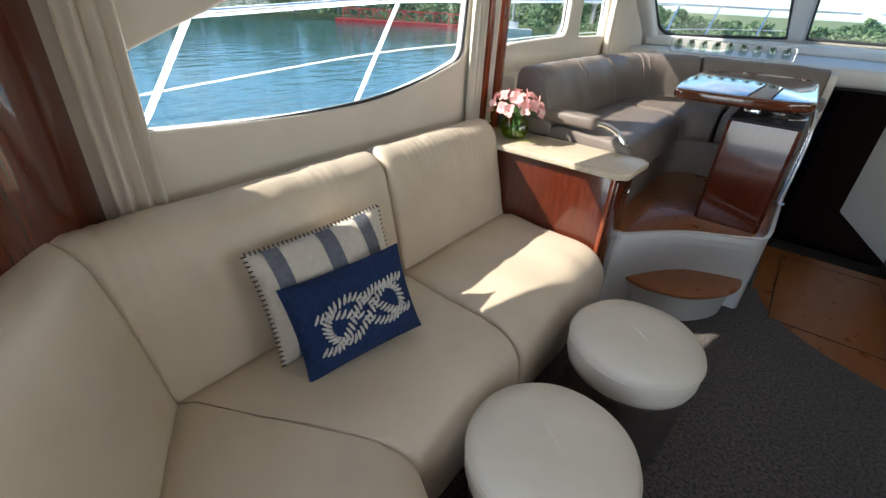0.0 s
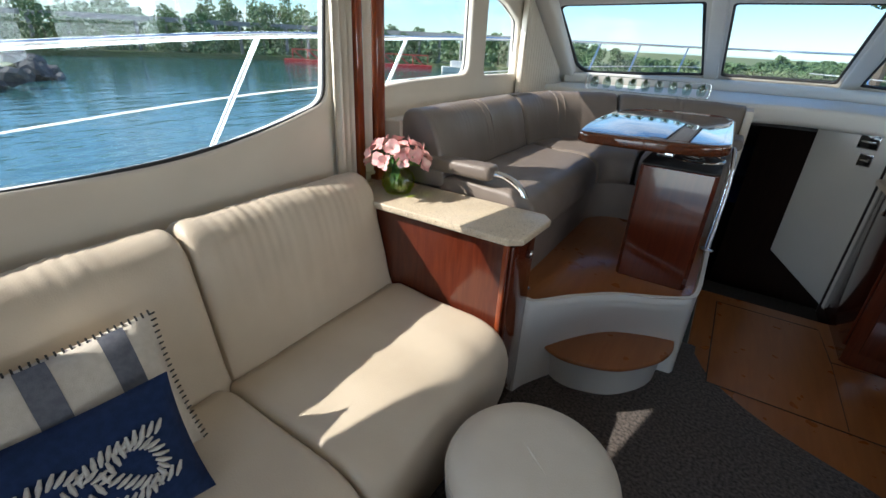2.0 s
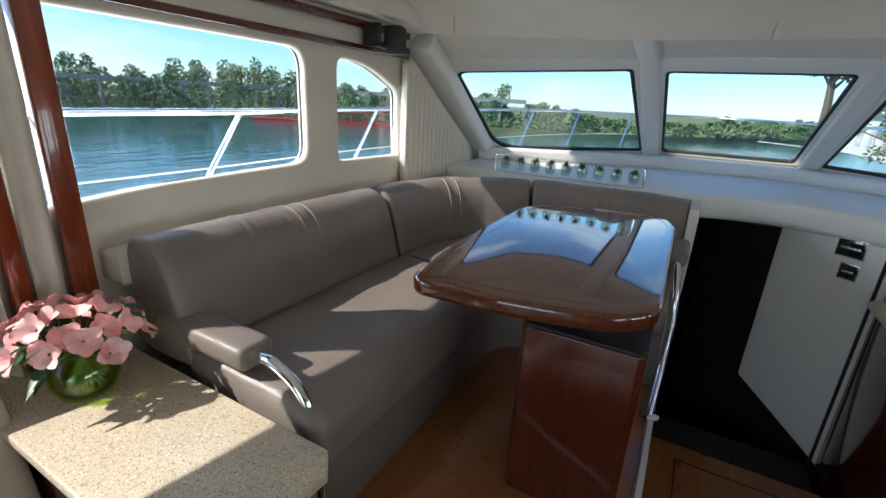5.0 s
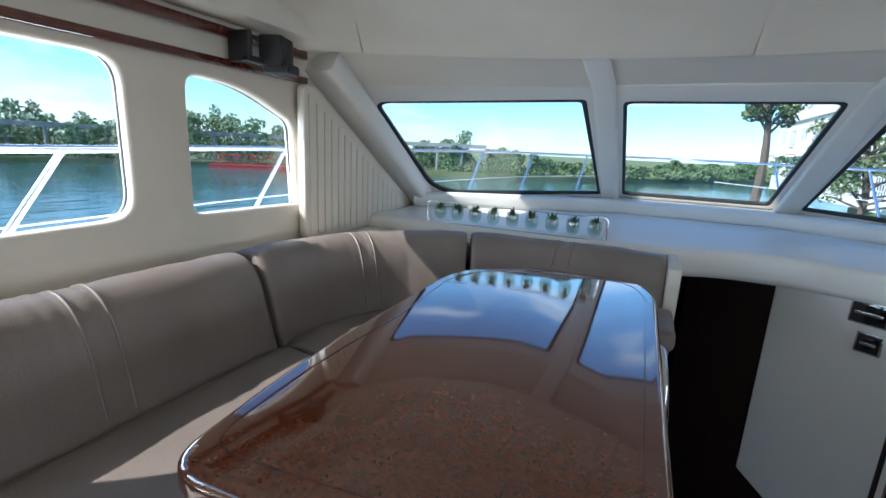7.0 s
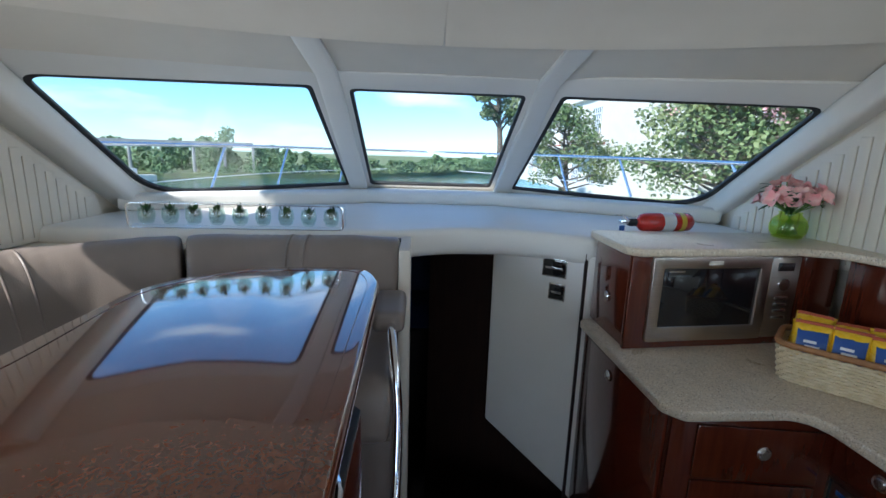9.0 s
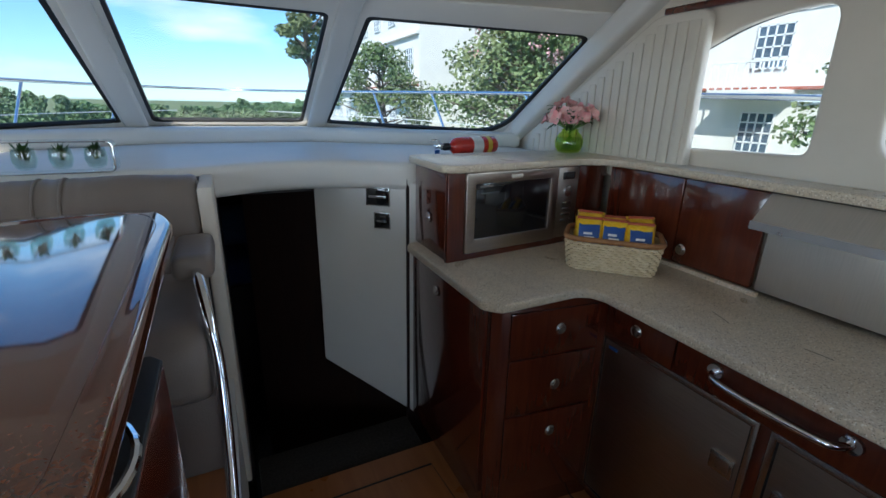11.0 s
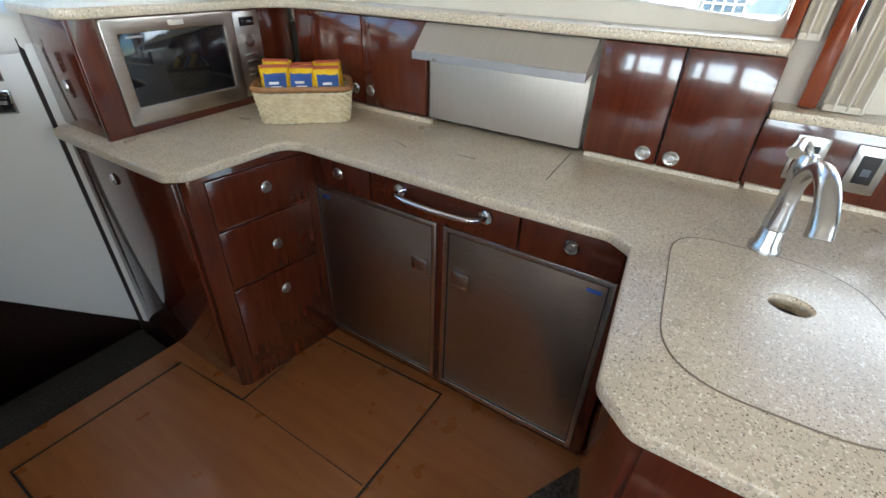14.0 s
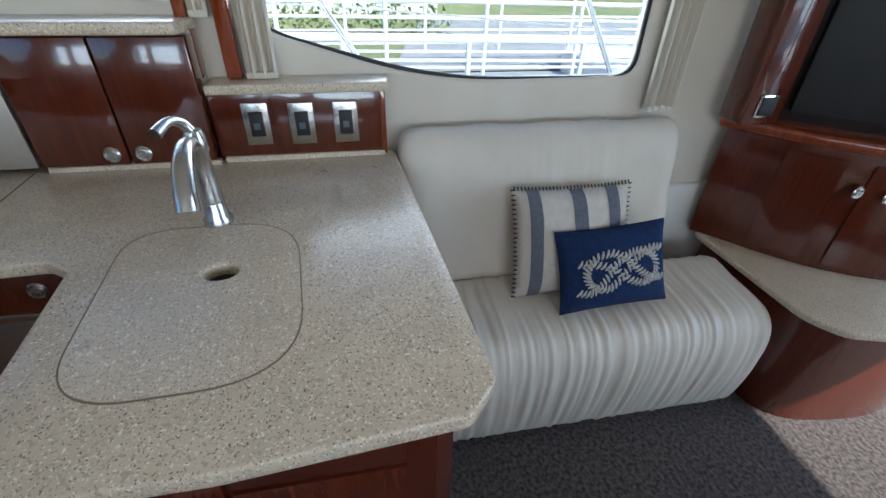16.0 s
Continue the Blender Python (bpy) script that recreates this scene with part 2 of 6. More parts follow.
def plate(outline, holes, thick, m, bevel=0.0):
    """A flat panel with openings cut through it: drawn in its own plane, raised by its thickness and laid in place by m."""
    cu = bpy.data.curves.new("outline", "CURVE")
    cu.dimensions, cu.fill_mode, cu.extrude, cu.bevel_depth, cu.bevel_resolution = "2D", "BOTH", max(thick / 2 - bevel, 0.0005), bevel, 2
    for ring in [outline, *holes]:
        sp = cu.splines.new("POLY")
        sp.points.add(len(ring) - 1)
        for q, p in zip(sp.points, ring):
            q.co = (p[0], p[1], 0, 1)
        sp.use_cyclic_u = True
    tmp = bpy.data.objects.new("outline", cu)
    me = bpy.data.meshes.new_from_object(tmp)
    bm = bmesh.new()
    bm.from_mesh(me)
    bpy.data.objects.remove(tmp)
    bpy.data.curves.remove(cu)
    bpy.data.meshes.remove(me)
    bmesh.ops.remove_doubles(bm, verts=bm.verts[:], dist=1e-5)
    return moved(bm, m)


def spread(path, step):
    """Points along a polyline at even steps."""
    out = [Vector(path[0])]
    for a, b in zip(path[:-1], path[1:]):
        a, b = Vector(a), Vector(b)
        n = max(1, round((b - a).length / step))
        out += [a.lerp(b, k / n) for k in range(1, n + 1)]
    return out


def arc(cx, cy, r, a0, a1, n=12):
    return [(cx + r * math.cos(radians(a0 + (a1 - a0) * k / n)), cy + r * math.sin(radians(a0 + (a1 - a0) * k / n))) for k in range(n + 1)]


def sweep(path, profile, end=0.03, step=0.05, ripple=0.0, seed=0, freq=(7, 7, 7), gathers=(), bm=None):
    """A cross-section (u to the left of the way, height) carried along a plan path, its ends rounded off: cushions, ledges, trims."""
    pts = spread(path, step)
    total = sum((b - a).length for a, b in zip(pts[:-1], pts[1:]))
    stations = []
    if end:
        for k in range(4):
            a = radians(90 * k / 4)
            stations.append((end * (1 - math.cos(a)), end * (1 - math.sin(a))))
    rings = []
    cum = [0.0]
    for a, b in zip(pts[:-1], pts[1:]):
        cum.append(cum[-1] + (b - a).length)

    def at(d):
        d = min(max(d, 0), total)
        for i in range(len(pts) - 1):
            if d <= cum[i + 1] + 1e-9:
                t = (d - cum[i]) / max(cum[i + 1] - cum[i], 1e-9)
                p = pts[i].lerp(pts[i + 1], t)
                i0, i1 = max(i - 1, 0), min(i + 2, len(pts) - 1)
                ta = (pts[i1] - pts[i0]).normalized()
                return p, ta
        return pts[-1], (pts[-1] - pts[-2]).normalized()

    places = [(d, ins) for d, ins in stations] + [(c, 0.0) for c in cum if (end < c < total - end)] + [(total - d, ins) for d, ins in reversed(stations)]
    if not end:
        places = [(c, 0.0) for c in cum]
    cu, cw = sum(p[0] for p in profile) / len(profile), sum(p[1] for p in profile) / len(profile)
    wlo, whi = min(p[1] for p in profile), max(p[1] for p in profile)
    own = bmesh.new()
    for d, ins in places:
        p, ta = at(d)
        nx, ny = -ta.y, ta.x
        ring = []
        for u, w in profile:
            v = Vector((u - cu, w - cw))
            ln = v.length
            if ins and ln > 1e-6:
                v *= max(ln - ins, ln * 0.05) / ln
            u2, w2 = cu + v.x, cw + v.y
            q = Vector((p.x + nx * u2, p.y + ny * u2, w2))
            if ripple:
                nz = noise.noise(Vector((q.x * freq[0] + seed, q.y * freq[1], q.z * freq[2]))) + 0.5 * noise.noise(Vector((q.x * freq[0] * 2.3, q.y * freq[1] * 2.3 + seed, q.z * freq[2] * 2.3)))
                q += Vector((nx * v.x + 0, ny * v.x, v.y)).normalized() * nz * ripple
            if gathers:
                up = max(0.0, (w - wlo) / (whi - wlo) - 0.55) / 0.45
                for g, wide in gathers:
                    e = d - g * total
                    q += Vector((nx * v.x, ny * v.x, v.y)).normalized() * up * math.exp(-(e / wide) ** 2) * 0.0018 * math.cos(e * 190)
            ring.append(own.verts.new(q))
        rings.append(ring)
    n = len(profile)
    for a, b in zip(rings[:-1], rings[1:]):
        for i in range(n):
            own.faces.new((a[i], a[(i + 1) % n], b[(i + 1) % n], b[i]))
    own.faces.new(rings[0][::-1])
    own.faces.new(rings[-1])
    return merge(bm, own)


def tube(points, r, seg=12, bm=None, closed=False):
    """A round bar along points in space; r one number or one per point."""
    pts = [Vector(p) for p in points]
    own = bmesh.new()
    rings = []
    up = Vector((0, 0, 1))
    side = None
    for i, p in enumerate(pts):
        a = pts[i - 1] if i or closed else pts[0]
        b = pts[(i + 1) % len(pts)] if i < len(pts) - 1 or closed else pts[-1]
        t = (b - a).normalized()
        if side is None:
            side = t.cross(up if abs(t.z) < 0.9 else Vector((1, 0, 0))).normalized()
        side = (side - t * side.dot(t)).normalized()
        oth = t.cross(side)
        rr = r if isinstance(r, (int, float)) else r[i]
        rings.append([own.verts.new(p + (side * math.cos(2 * math.pi * k / seg) + oth * math.sin(2 * math.pi * k / seg)) * rr) for k in range(seg)])
    pairs = list(zip(rings[:-1], rings[1:])) + ([(rings[-1], rings[0])] if closed else [])
    for a, b in pairs:
        for k in range(seg):
            own.faces.new((a[k], a[(k + 1) % seg], b[(k + 1) % seg], b[k]))
    if not closed:
        own.faces.new(rings[0][::-1])
        own.faces.new(rings[-1])
    return merge(bm, own)


def smooth(points, n=8):
    """A rounder line through the given points."""
    pts = [Vector(p) for p in points]
    pts = [pts[0] * 2 - pts[1]] + pts + [pts[-1] * 2 - pts[-2]]
    out = []
    for i in range(1, len(pts) - 2):
        a, b, c, d = pts[i - 1:i + 3]
        for k in range(n):
            t = k / n
            out.append(0.5 * (2 * b + (c - a) * t + (2 * a - 5 * b + 4 * c - d) * t * t + (3 * b - a - 3 * c + d) * t ** 3))
    out.append(pts[-2])
    return out


def lathe(profile, at, seg=32, m=None, bm=None):
    """A turned form: (radius, height) pairs round an upright axis."""
    own = bmesh.new()
    rings = []
    for r, z in profile:
        rings.append([own.verts.new((max(r, 1e-4) * math.cos(2 * math.pi * k / seg), max(r, 1e-4) * math.sin(2 * math.pi * k / seg), z)) for k in range(seg)])
    for a, b in zip(rings[:-1], rings[1:]):
        for k in range(seg):
            own.faces.new((a[k], a[(k + 1) % seg], b[(k + 1) % seg], b[k]))
    own.faces.new(rings[0][::-1])
    own.faces.new(rings[-1])
    moved(own, Matrix.Translation(at) @ (m or Matrix.Identity(4)))
    return merge(bm, own)


SIDE = Matrix(((0, 0, 1, 0), (1, 0, 0, 0), (0, 1, 0, 0), (0, 0, 0, 1)))   # drawn (y, z), thickness along x
FACE = Matrix(((1, 0, 0, 0), (0, 0, 1, 0), (0, 1, 0, 0), (0, 0, 0, 1)))   # drawn (x, z), thickness along y

# ---- hull, floors, ceiling ----
PORT, STAR, MID = -1.42, 1.66, 0.15
W1 = rounded([(-1.95, 1.135), (-1.5, 1.105), (-1.1, 1.105), (-0.80, 1.155), (-0.50, 1.235), (-0.455, 1.765), (-0.65, 1.745), (-1.02, 1.675), (-1.42, 1.555), (-1.95, 1.335)],
             [0.05, 0.2, 0.2, 0.15, 0.07, 0.05, 0.06, 0.2, 0.2, 0.05])
W2 = rounded([(-0.34, 1.255), (0.0, 1.285), (0.62, 1.30), (0.62, 1.76), (-0.34, 1.76)], [0.05, 0.1, 0.09, 0.09, 0.04])
W3 = rounded([(0.78, 1.29), (1.27, 1.285), (1.25, 1.63), (1.0, 1.735), (0.78, 1.75)], [0.05, 0.02, 0.05, 0.12, 0.07])
W4 = rounded([(-1.55, 1.06), (-1.0, 1.055), (-0.77, 1.085), (-0.43, 1.19), (-0.355, 1.26), (-0.355, 1.765), (-0.55, 1.745), (-0.9, 1.69), (-1.55, 1.50)],
             [0.07, 0.15, 0.15, 0.12, 0.04, 0.05, 0.06, 0.2, 0.08])
W5 = rounded([(-0.24, 1.255), (0.2, 1.295), (0.58, 1.30), (0.60, 1.76), (-0.24, 1.76)], [0.05, 0.1, 0.09, 0.09, 0.04])
W6 = rounded([(0.72, 1.30), (1.22, 1.285), (1.20, 1.63), (0.97, 1.735), (0.73, 1.75)], [0.05, 0.02, 0.05, 0.12, 0.07])
AFT = -3.35
hull = [(AFT, -0.05), (1.90, -0.05), (2.40, 1.17), (2.05, 1.33), (1.36, 1.86), (1.36, 2.12), (AFT, 2.12)]


def hull_side(name, x, flip, label):
    holes = [W1, W2, W3] if not flip else [W4, W5, W6]
    bm = plate(hull, holes, 0.056, Matrix.Translation((x + (0.028 if flip else -0.028), 0, 0)) @ SIDE, bevel=0.012)
    return structure(name, bm, VINYL, label, "wall")


hull_side("wall_port", PORT, False, "cream vinyl cabin side with three rounded windows")
hull_side("wall_starboard", STAR, True, "cream vinyl cabin side with three rounded windows")


def inset(ring, d):
    c = Vector((sum(p[0] for p in ring) / len(ring), sum(p[1] for p in ring) / len(ring)))
    return [c + (Vector((p[0], p[1])) - c) * (1 - d / (Vector((p[0], p[1])) - c).length) for p in ring]


def side_window(name, ring, x, out):
    w = thing(name, (x, sum(p[0] for p in ring) / len(ring), 1.4), "clear fixed window pane in a black rubber gasket", "window", kind="structure")
    part("window_frame", plate(inset(ring, -0.004), [inset(ring, 0.020 if ring in (W1, W4) else 0.011)], 0.012, Matrix.Translation((x + out * (0.016 if ring in (W1, W4) else 0.036), 0, 0)) @ SIDE, 0.003), BLACK, w, "black rubber gasket")
    pane = part("pane", plate(inset(ring, 0.008), [], 0.006, Matrix.Translation((x + out * 0.042, 0, 0)) @ SIDE), PANE, w)
    pane.visible_shadow = False


for i, ring in enumerate((W1, W2, W3)):
    side_window("window_%d" % (i + 1), ring, PORT, -1)
for i, ring in enumerate((W4, W5, W6)):
    side_window("window_%d" % (i + 4), ring, STAR, 1)

# aft bulkhead with the wide opening to the cockpit
structure("wall_aft", plate([(-1.55, -0.05), (1.79, -0.05), (1.79, 2.12), (-1.55, 2.12)], [rounded([(-1.05, 0.02), (1.2, 0.02), (1.2, 1.99), (-1.05, 1.99)], 0.06)],
          0.08, Matrix.Translation((0, AFT - 0.04, 0)) @ FACE, 0.006), VINYL, "cream aft bulkhead with a wide doorway", "wall")

# floors
edge = smooth([(0.10, 0.62), (0.20, 0.43), (0.44, 0.23), (0.83, 0.05), (1.3, -0.2)], 6)
structure("floor", prism([(-1.5, AFT - 1.2), (1.7, AFT - 1.2), (1.7, -0.2)] + [(p.x, p.y) for p in reversed(edge)] + [(0.1, 0.70), (-1.5, 0.70)], -0.06, 0.0),
          CARPET, "taupe pile carpet in the salon", "carpet")
structure("floor_galley", prism([(p.x, p.y) for p in edge] + [(1.7, -0.2), (1.7, 1.46), (0.06, 1.46), (0.06, 0.62)], -0.06, -0.002),
          FLOORW, "satin cherry-stained wood galley floor", "floor")
hatch = thing("floor_hatch", (0.6, 0.7, 0), "flush wooden floor hatch with dark joints in the galley", "hatch", kind="structure")
ring = [(0.17, 0.40), (1.165, 0.395), (1.14, 1.0), (0.735, 0.985), (0.715, 1.34), (0.17, 1.34)]
part("joint", plate(inset(ring, -0.004), [inset(ring, 0.004)], 0.002, Matrix.Translation((0, 0, 0.001))), BLACK, hatch)
part("panel", prism(inset(ring, 0.006), -0.01, 0.0015, 0.0008, 1), FLOORW, hatch)
part("joint", box(0.735, 0.41, 0.0016, 0.738, 0.98, 0.0026, 0), BLACK, hatch)

# raised dinette floor with its curved white riser
lip = smooth([(-0.60, -0.235), (-0.555, -0.225), (-0.455, -0.105), (-0.37, -0.02), (-0.285, 0.05), (-0.145, 0.125), (-0.045, 0.185), (0.004, 0.25), (0.016, 0.37)], 5)
rest = [(0.016, 1.82), (-1.42, 1.82), (-1.42, -0.235)]
bm = bmesh.new()
rings = []
for z, k in ((0.0, 1.0), (0.17, 1.0), (0.30, 0.62), (0.43, 0.10), (0.462, 0.0), (0.478, 0.0)):
    rings.append([bm.verts.new((p.x, p.y + 0.21 * k * math.sin(math.pi * i / (len(lip) - 1)) ** 0.7, z)) for i, p in enumerate(lip)] + [bm.verts.new((*q, z)) for q in rest])
for a, b in zip(rings[:-1], rings[1:]):
    for i in range(len(a)):
        bm.faces.new((a[i], a[(i + 1) % len(a)], b[(i + 1) % len(a)], b[i]))
bm.faces.new(rings[0][::-1])
bm.faces.new(rings[-1])
structure("platform", bm, GEL, "white gelcoat base of the raised dinette", "platform")
inner = [(-1.41, -0.215)] + [(p.x - 0.018, p.y + 0.02) for p in lip] + [(-0.004, 1.50), (-1.41, 1.50)]
structure("platform_floor", prism(inner, 0.478, 0.498, 0.004), FLOORW, "satin cherry-stained wood floor of the dinette", "floor")
structure("platform_trim", sweep([(p.x, p.y) for p in lip] + [(0.016, 1.56)], [(0.0, 0.47), (0.0, 0.506), (-0.006, 0.512), (0.012, 0.515), (0.022, 0.50), (0.022, 0.47)], 0, 0.04), GEL,
          "white moulded edge of the dinette floor", "trim")
# half-round step
step_thing = thing("entry_step", (-0.2, 0.0, 0), "half-round white step with a brown wooden tread", "step", kind="structure")
tread = smooth([(-0.565, 0.05), (-0.565, -0.04), (-0.48, -0.10), (-0.37, -0.105), (-0.20, -0.04), (-0.075, 0.10), (-0.02, 0.22), (-0.012, 0.32), (-0.035, 0.41)], 5)
bm = bmesh.new()
rings = [[bm.verts.new((-0.325 + (q.x + 0.325) * k, 0.27 + (q.y - 0.27) * k, z)) for q in tread] for z, k in ((0.0, 0.84), (0.10, 0.87), (0.178, 0.94))]
for a, b in zip(rings[:-1], rings[1:]):
    for i in range(len(a)):
        bm.faces.new((a[i], a[(i + 1) % len(a)], b[(i + 1) % len(a)], b[i]))
bm.faces.new(rings[-1])
part("riser", bm, GEL, step_thing)
part("tread", prism([(q.x, q.y) for q in tread] + [(-0.295, 0.30), (-0.475, 0.13)], 0.178, 0.20, 0.008), FLOORW, step_thing, "brown wooden tread")

# ceiling, its front beam and the header over the windscreen
structure("ceiling", box(-1.5, AFT, 2.02, 1.74, 1.66, 2.08, 0.01), LINER, "cream upholstered headliner", "ceiling")
beam = thing("ceiling_beam", (MID, 1.2, 1.95), "padded cream beam across the front of the headliner", "beam", kind="structure")


def beam_line(x):
    """How far forward the bowed beam stands at x."""
    return 1.60 - 0.17 * (x - 0.12) ** 2


for x0, x1 in ((-1.41, -1.16), (-1.155, 0.137), (0.142, 1.65)):
    part("panel", sweep([(x0 + (x1 - x0) * k / 10, beam_line(x0 + (x1 - x0) * k / 10)) for k in range(11)],
                        [(-0.36, 2.018), (-0.1, 1.975), (0.0, 1.905), (0.03, 1.890), (0.055, 1.905), (0.065, 1.94), (0.065, 2.018)], 0.006, 0.1), LINER, beam)

for sgn, x in ((-1, PORT), (1, STAR)):
    rail = thing("valance_trim", (x, -0.5, 1.85), "dark varnished wood trims above the side windows", "trim", kind="structure")
    for z, w in ((1.772, 0.026), (1.862, 0.034)):
        part("strip", box(x - sgn * 0.002, -3.2, z, x - sgn * 0.028, 1.30, z + w, 0.006), CHERRY, rail)
    structure("valance", box(x - sgn * 0.001, -3.2, 1.91, x - sgn * 0.13, 1.34, 2.019, 0.02), LINER, "cream padded valance under the headliner", "trim")


# ---- windscreen ----
def mirror(p):
    return (2 * MID - p[0], p[1], p[2])


CB = [(MID - 0.405, 2.975, 1.322), (MID + 0.405, 2.975, 1.322), (MID + 0.418, 2.13, 1.815), (MID - 0.418, 2.13, 1.815)]
LB = [(-1.31, 2.34, 1.276), (-0.375, 2.88, 1.32), (-0.425, 2.115, 1.815), (-1.32, 1.64, 1.755)]
RB = [mirror(p) for p in (LB[1], LB[0], LB[3], LB[2])]


def screen_pane(name, quad, radii):
    a, b, c, d = [Vector(p) for p in quad]
    ex = (b - a).normalized()
    nz = ex.cross(d - a).normalized()
    ey = nz.cross(ex)
    m = Matrix.Translation(a) @ Matrix((ex, ey, nz)).transposed().to_4x4()
    loc = [((p - a).dot(ex), (p - a).dot(ey)) for p in (a, b, c, d)]
    hole = rounded(loc, radii, 8)
    w = thing(name, a, "raked windscreen pane in a black rubber gasket", "window", kind="structure")
    part("window_frame", plate(inset(hole, -0.012), [inset(hole, 0.024)], 0.02, m, 0.004), BLACK, w, "black rubber gasket")
    pane = part("pane", plate(inset(hole, 0.004), [], 0.006, m), PANE, w)
    pane.visible_shadow = False
    return hole, m, (a, b, c, d)


SCREENS = [screen_pane("window_7", LB, [0.20, 0.03, 0.03, 0.07]), screen_pane("window_8", CB, 0.04), screen_pane("window_9", RB, [0.03, 0.20, 0.07, 0.03])]


def screen_wall(name, hole, m, quad, grow):
    """The moulded frame round one pane."""
    a, b, c, d = quad
    inv = m.inverted()
    loc = [(inv @ Vector(p))[:2] for p in quad]
    l, r, bt, tp = grow
    out = [(loc[0][0] - l, loc[0][1] - bt), (loc[1][0] + r, loc[1][1] - bt), (loc[2][0] + r, loc[2][1] + tp), (loc[3][0] - l, loc[3][1] + tp)]
    return structure(name, plate(out, [hole], 0.03, m @ Matrix.Translation((0, 0, -0.004)), 0.008), GEL, "white moulded windscreen frame", "wall")


screen_wall("windscreen_port", *SCREENS[0], (0.18, 0.06, 0.13, 0.10))
screen_wall("windscreen_middle", *SCREENS[1], (0.06, 0.06, 0.13, 0.10))
screen_wall("windscreen_starboard", *SCREENS[2], (0.06, 0.18, 0.13, 0.10))
for s in (0, 1):
    ends = [(-0.315, 2.95, 1.26), (-0.345, 2.07, 1.845), (-0.365, 1.60, 1.955)]
    a, b, c = [Vector(mirror(p) if s else p) for p in ends]
    bm = bmesh.new()
    sect = rounded([(-0.055, -0.03), (0.055, -0.03), (0.045, 0.03), (-0.045, 0.03)], 0.02, 3)
    d = (b - a).normalized()
    sx = Vector((1, 0, 0))
    sn = sx.cross(d).normalized()
    rings = [[bm.verts.new(p + sx * u - sn * (w + 0.015)) for u, w in sect] for p in (a, a.lerp(b, 0.04), b, c)]
    for q, r in zip(rings[:-1], rings[1:]):
        for k in range(len(sect)):
            bm.faces.new((q[k], q[(k + 1) % len(sect)], r[(k + 1) % len(sect)], r[k]))
    bm.faces.new(rings[0])
    bm.faces.new(rings[-1][::-1])
    structure("mullion", bm, GEL, "white moulded post between windscreen panes", "post")

# header panel between beam and glass
bm = bmesh.new()
lo = [(-1.46, 1.25, 1.86), (-1.39, 1.52, 1.80), (-0.42, 2.07, 1.853), (MID, 2.09, 1.855), (2 * MID + 0.42, 2.07, 1.853), (2 * MID + 1.39, 1.52, 1.80), (1.70, 1.25, 1.86)]
hi = [(p[0], beam_line(p[0]) + 0.02, 1.96) for p in lo]
va, vb = [bm.verts.new(p) for p in lo], [bm.verts.new(p) for p in hi]
vc = [bm.verts.new((p[0], p[1] + 0.05, p[2] + 0.06)) for p in lo]
for i in range(6):
    bm.faces.new((va[i], va[i + 1], vb[i + 1], vb[i]))
    bm.faces.new((va[i], va[i + 1], vc[i + 1], vc[i]))
structure("windscreen_header", bm, LINER, "cream padded panel above the windscreen", "ceiling")
structure("deckhouse_roof", box(-1.55, 1.0, 2.09, 1.79, 2.25, 2.13, 0.01), GEL, "white moulded deckhouse roof", "roof")

# side pillars and ribbed panels beside the windscreen
for s in (0, 1):
    x = PORT if not s else STAR
    sg = -1 if not s else 1
    ends = [(-1.375, 1.34, 1.875), (-1.395, 2.40, 1.19)]
    a, b = [Vector(mirror(p) if s else p) for p in ends]
    bm = bmesh.new()
    sect = rounded([(-0.09, -0.06), (0.09, -0.06), (0.09, 0.05), (-0.09, 0.05)], 0.03, 3)
    d = (b - a).normalized()
    sx = Vector((1, 0, 0))
    sn = sx.cross(d).normalized()
    rings = [[bm.verts.new(p + sx * u + sn * w) for u, w in sect] for p in (a, b)]
    for k in range(len(sect)):
        bm.faces.new((rings[0][k], rings[0][(k + 1) % len(sect)], rings[1][(k + 1) % len(sect)], rings[1][k]))
    bm.faces.new(rings[0])
    bm.faces.new(rings[1][::-1])
    structure("windscreen_pillar", bm, GEL, "white moulded pillar beside the windscreen", "post")
    tri = thing("ribbed_panel", (x, 1.4, 1.25), "cream ribbed vinyl panel beside the windscreen", "panel", kind="structure")
    px = x - sg * 0.035
    y0 = 1.10 if s else 1.25
    part("backing", plate(rounded([(y0, 1.16), (2.06, 1.16), (2.03, 1.30), (1.30, 1.76), (y0, 1.76)], 0.03), [], 0.04, Matrix.Translation((px, 0, 0)) @ SIDE, 0.008), VINYL, tri)
    for k in range(int((2.03 - y0) / 0.046)):
        y = y0 + 0.015 + k * 0.046
        top = min(1.755, 1.755 - (y + 0.041 - 1.30) * 0.63)
        part("rib", box(px - sg * 0.019, y, 1.17, px - sg * 0.026, y + 0.041, top - 0.02, 0.0028), VINYL, tri)

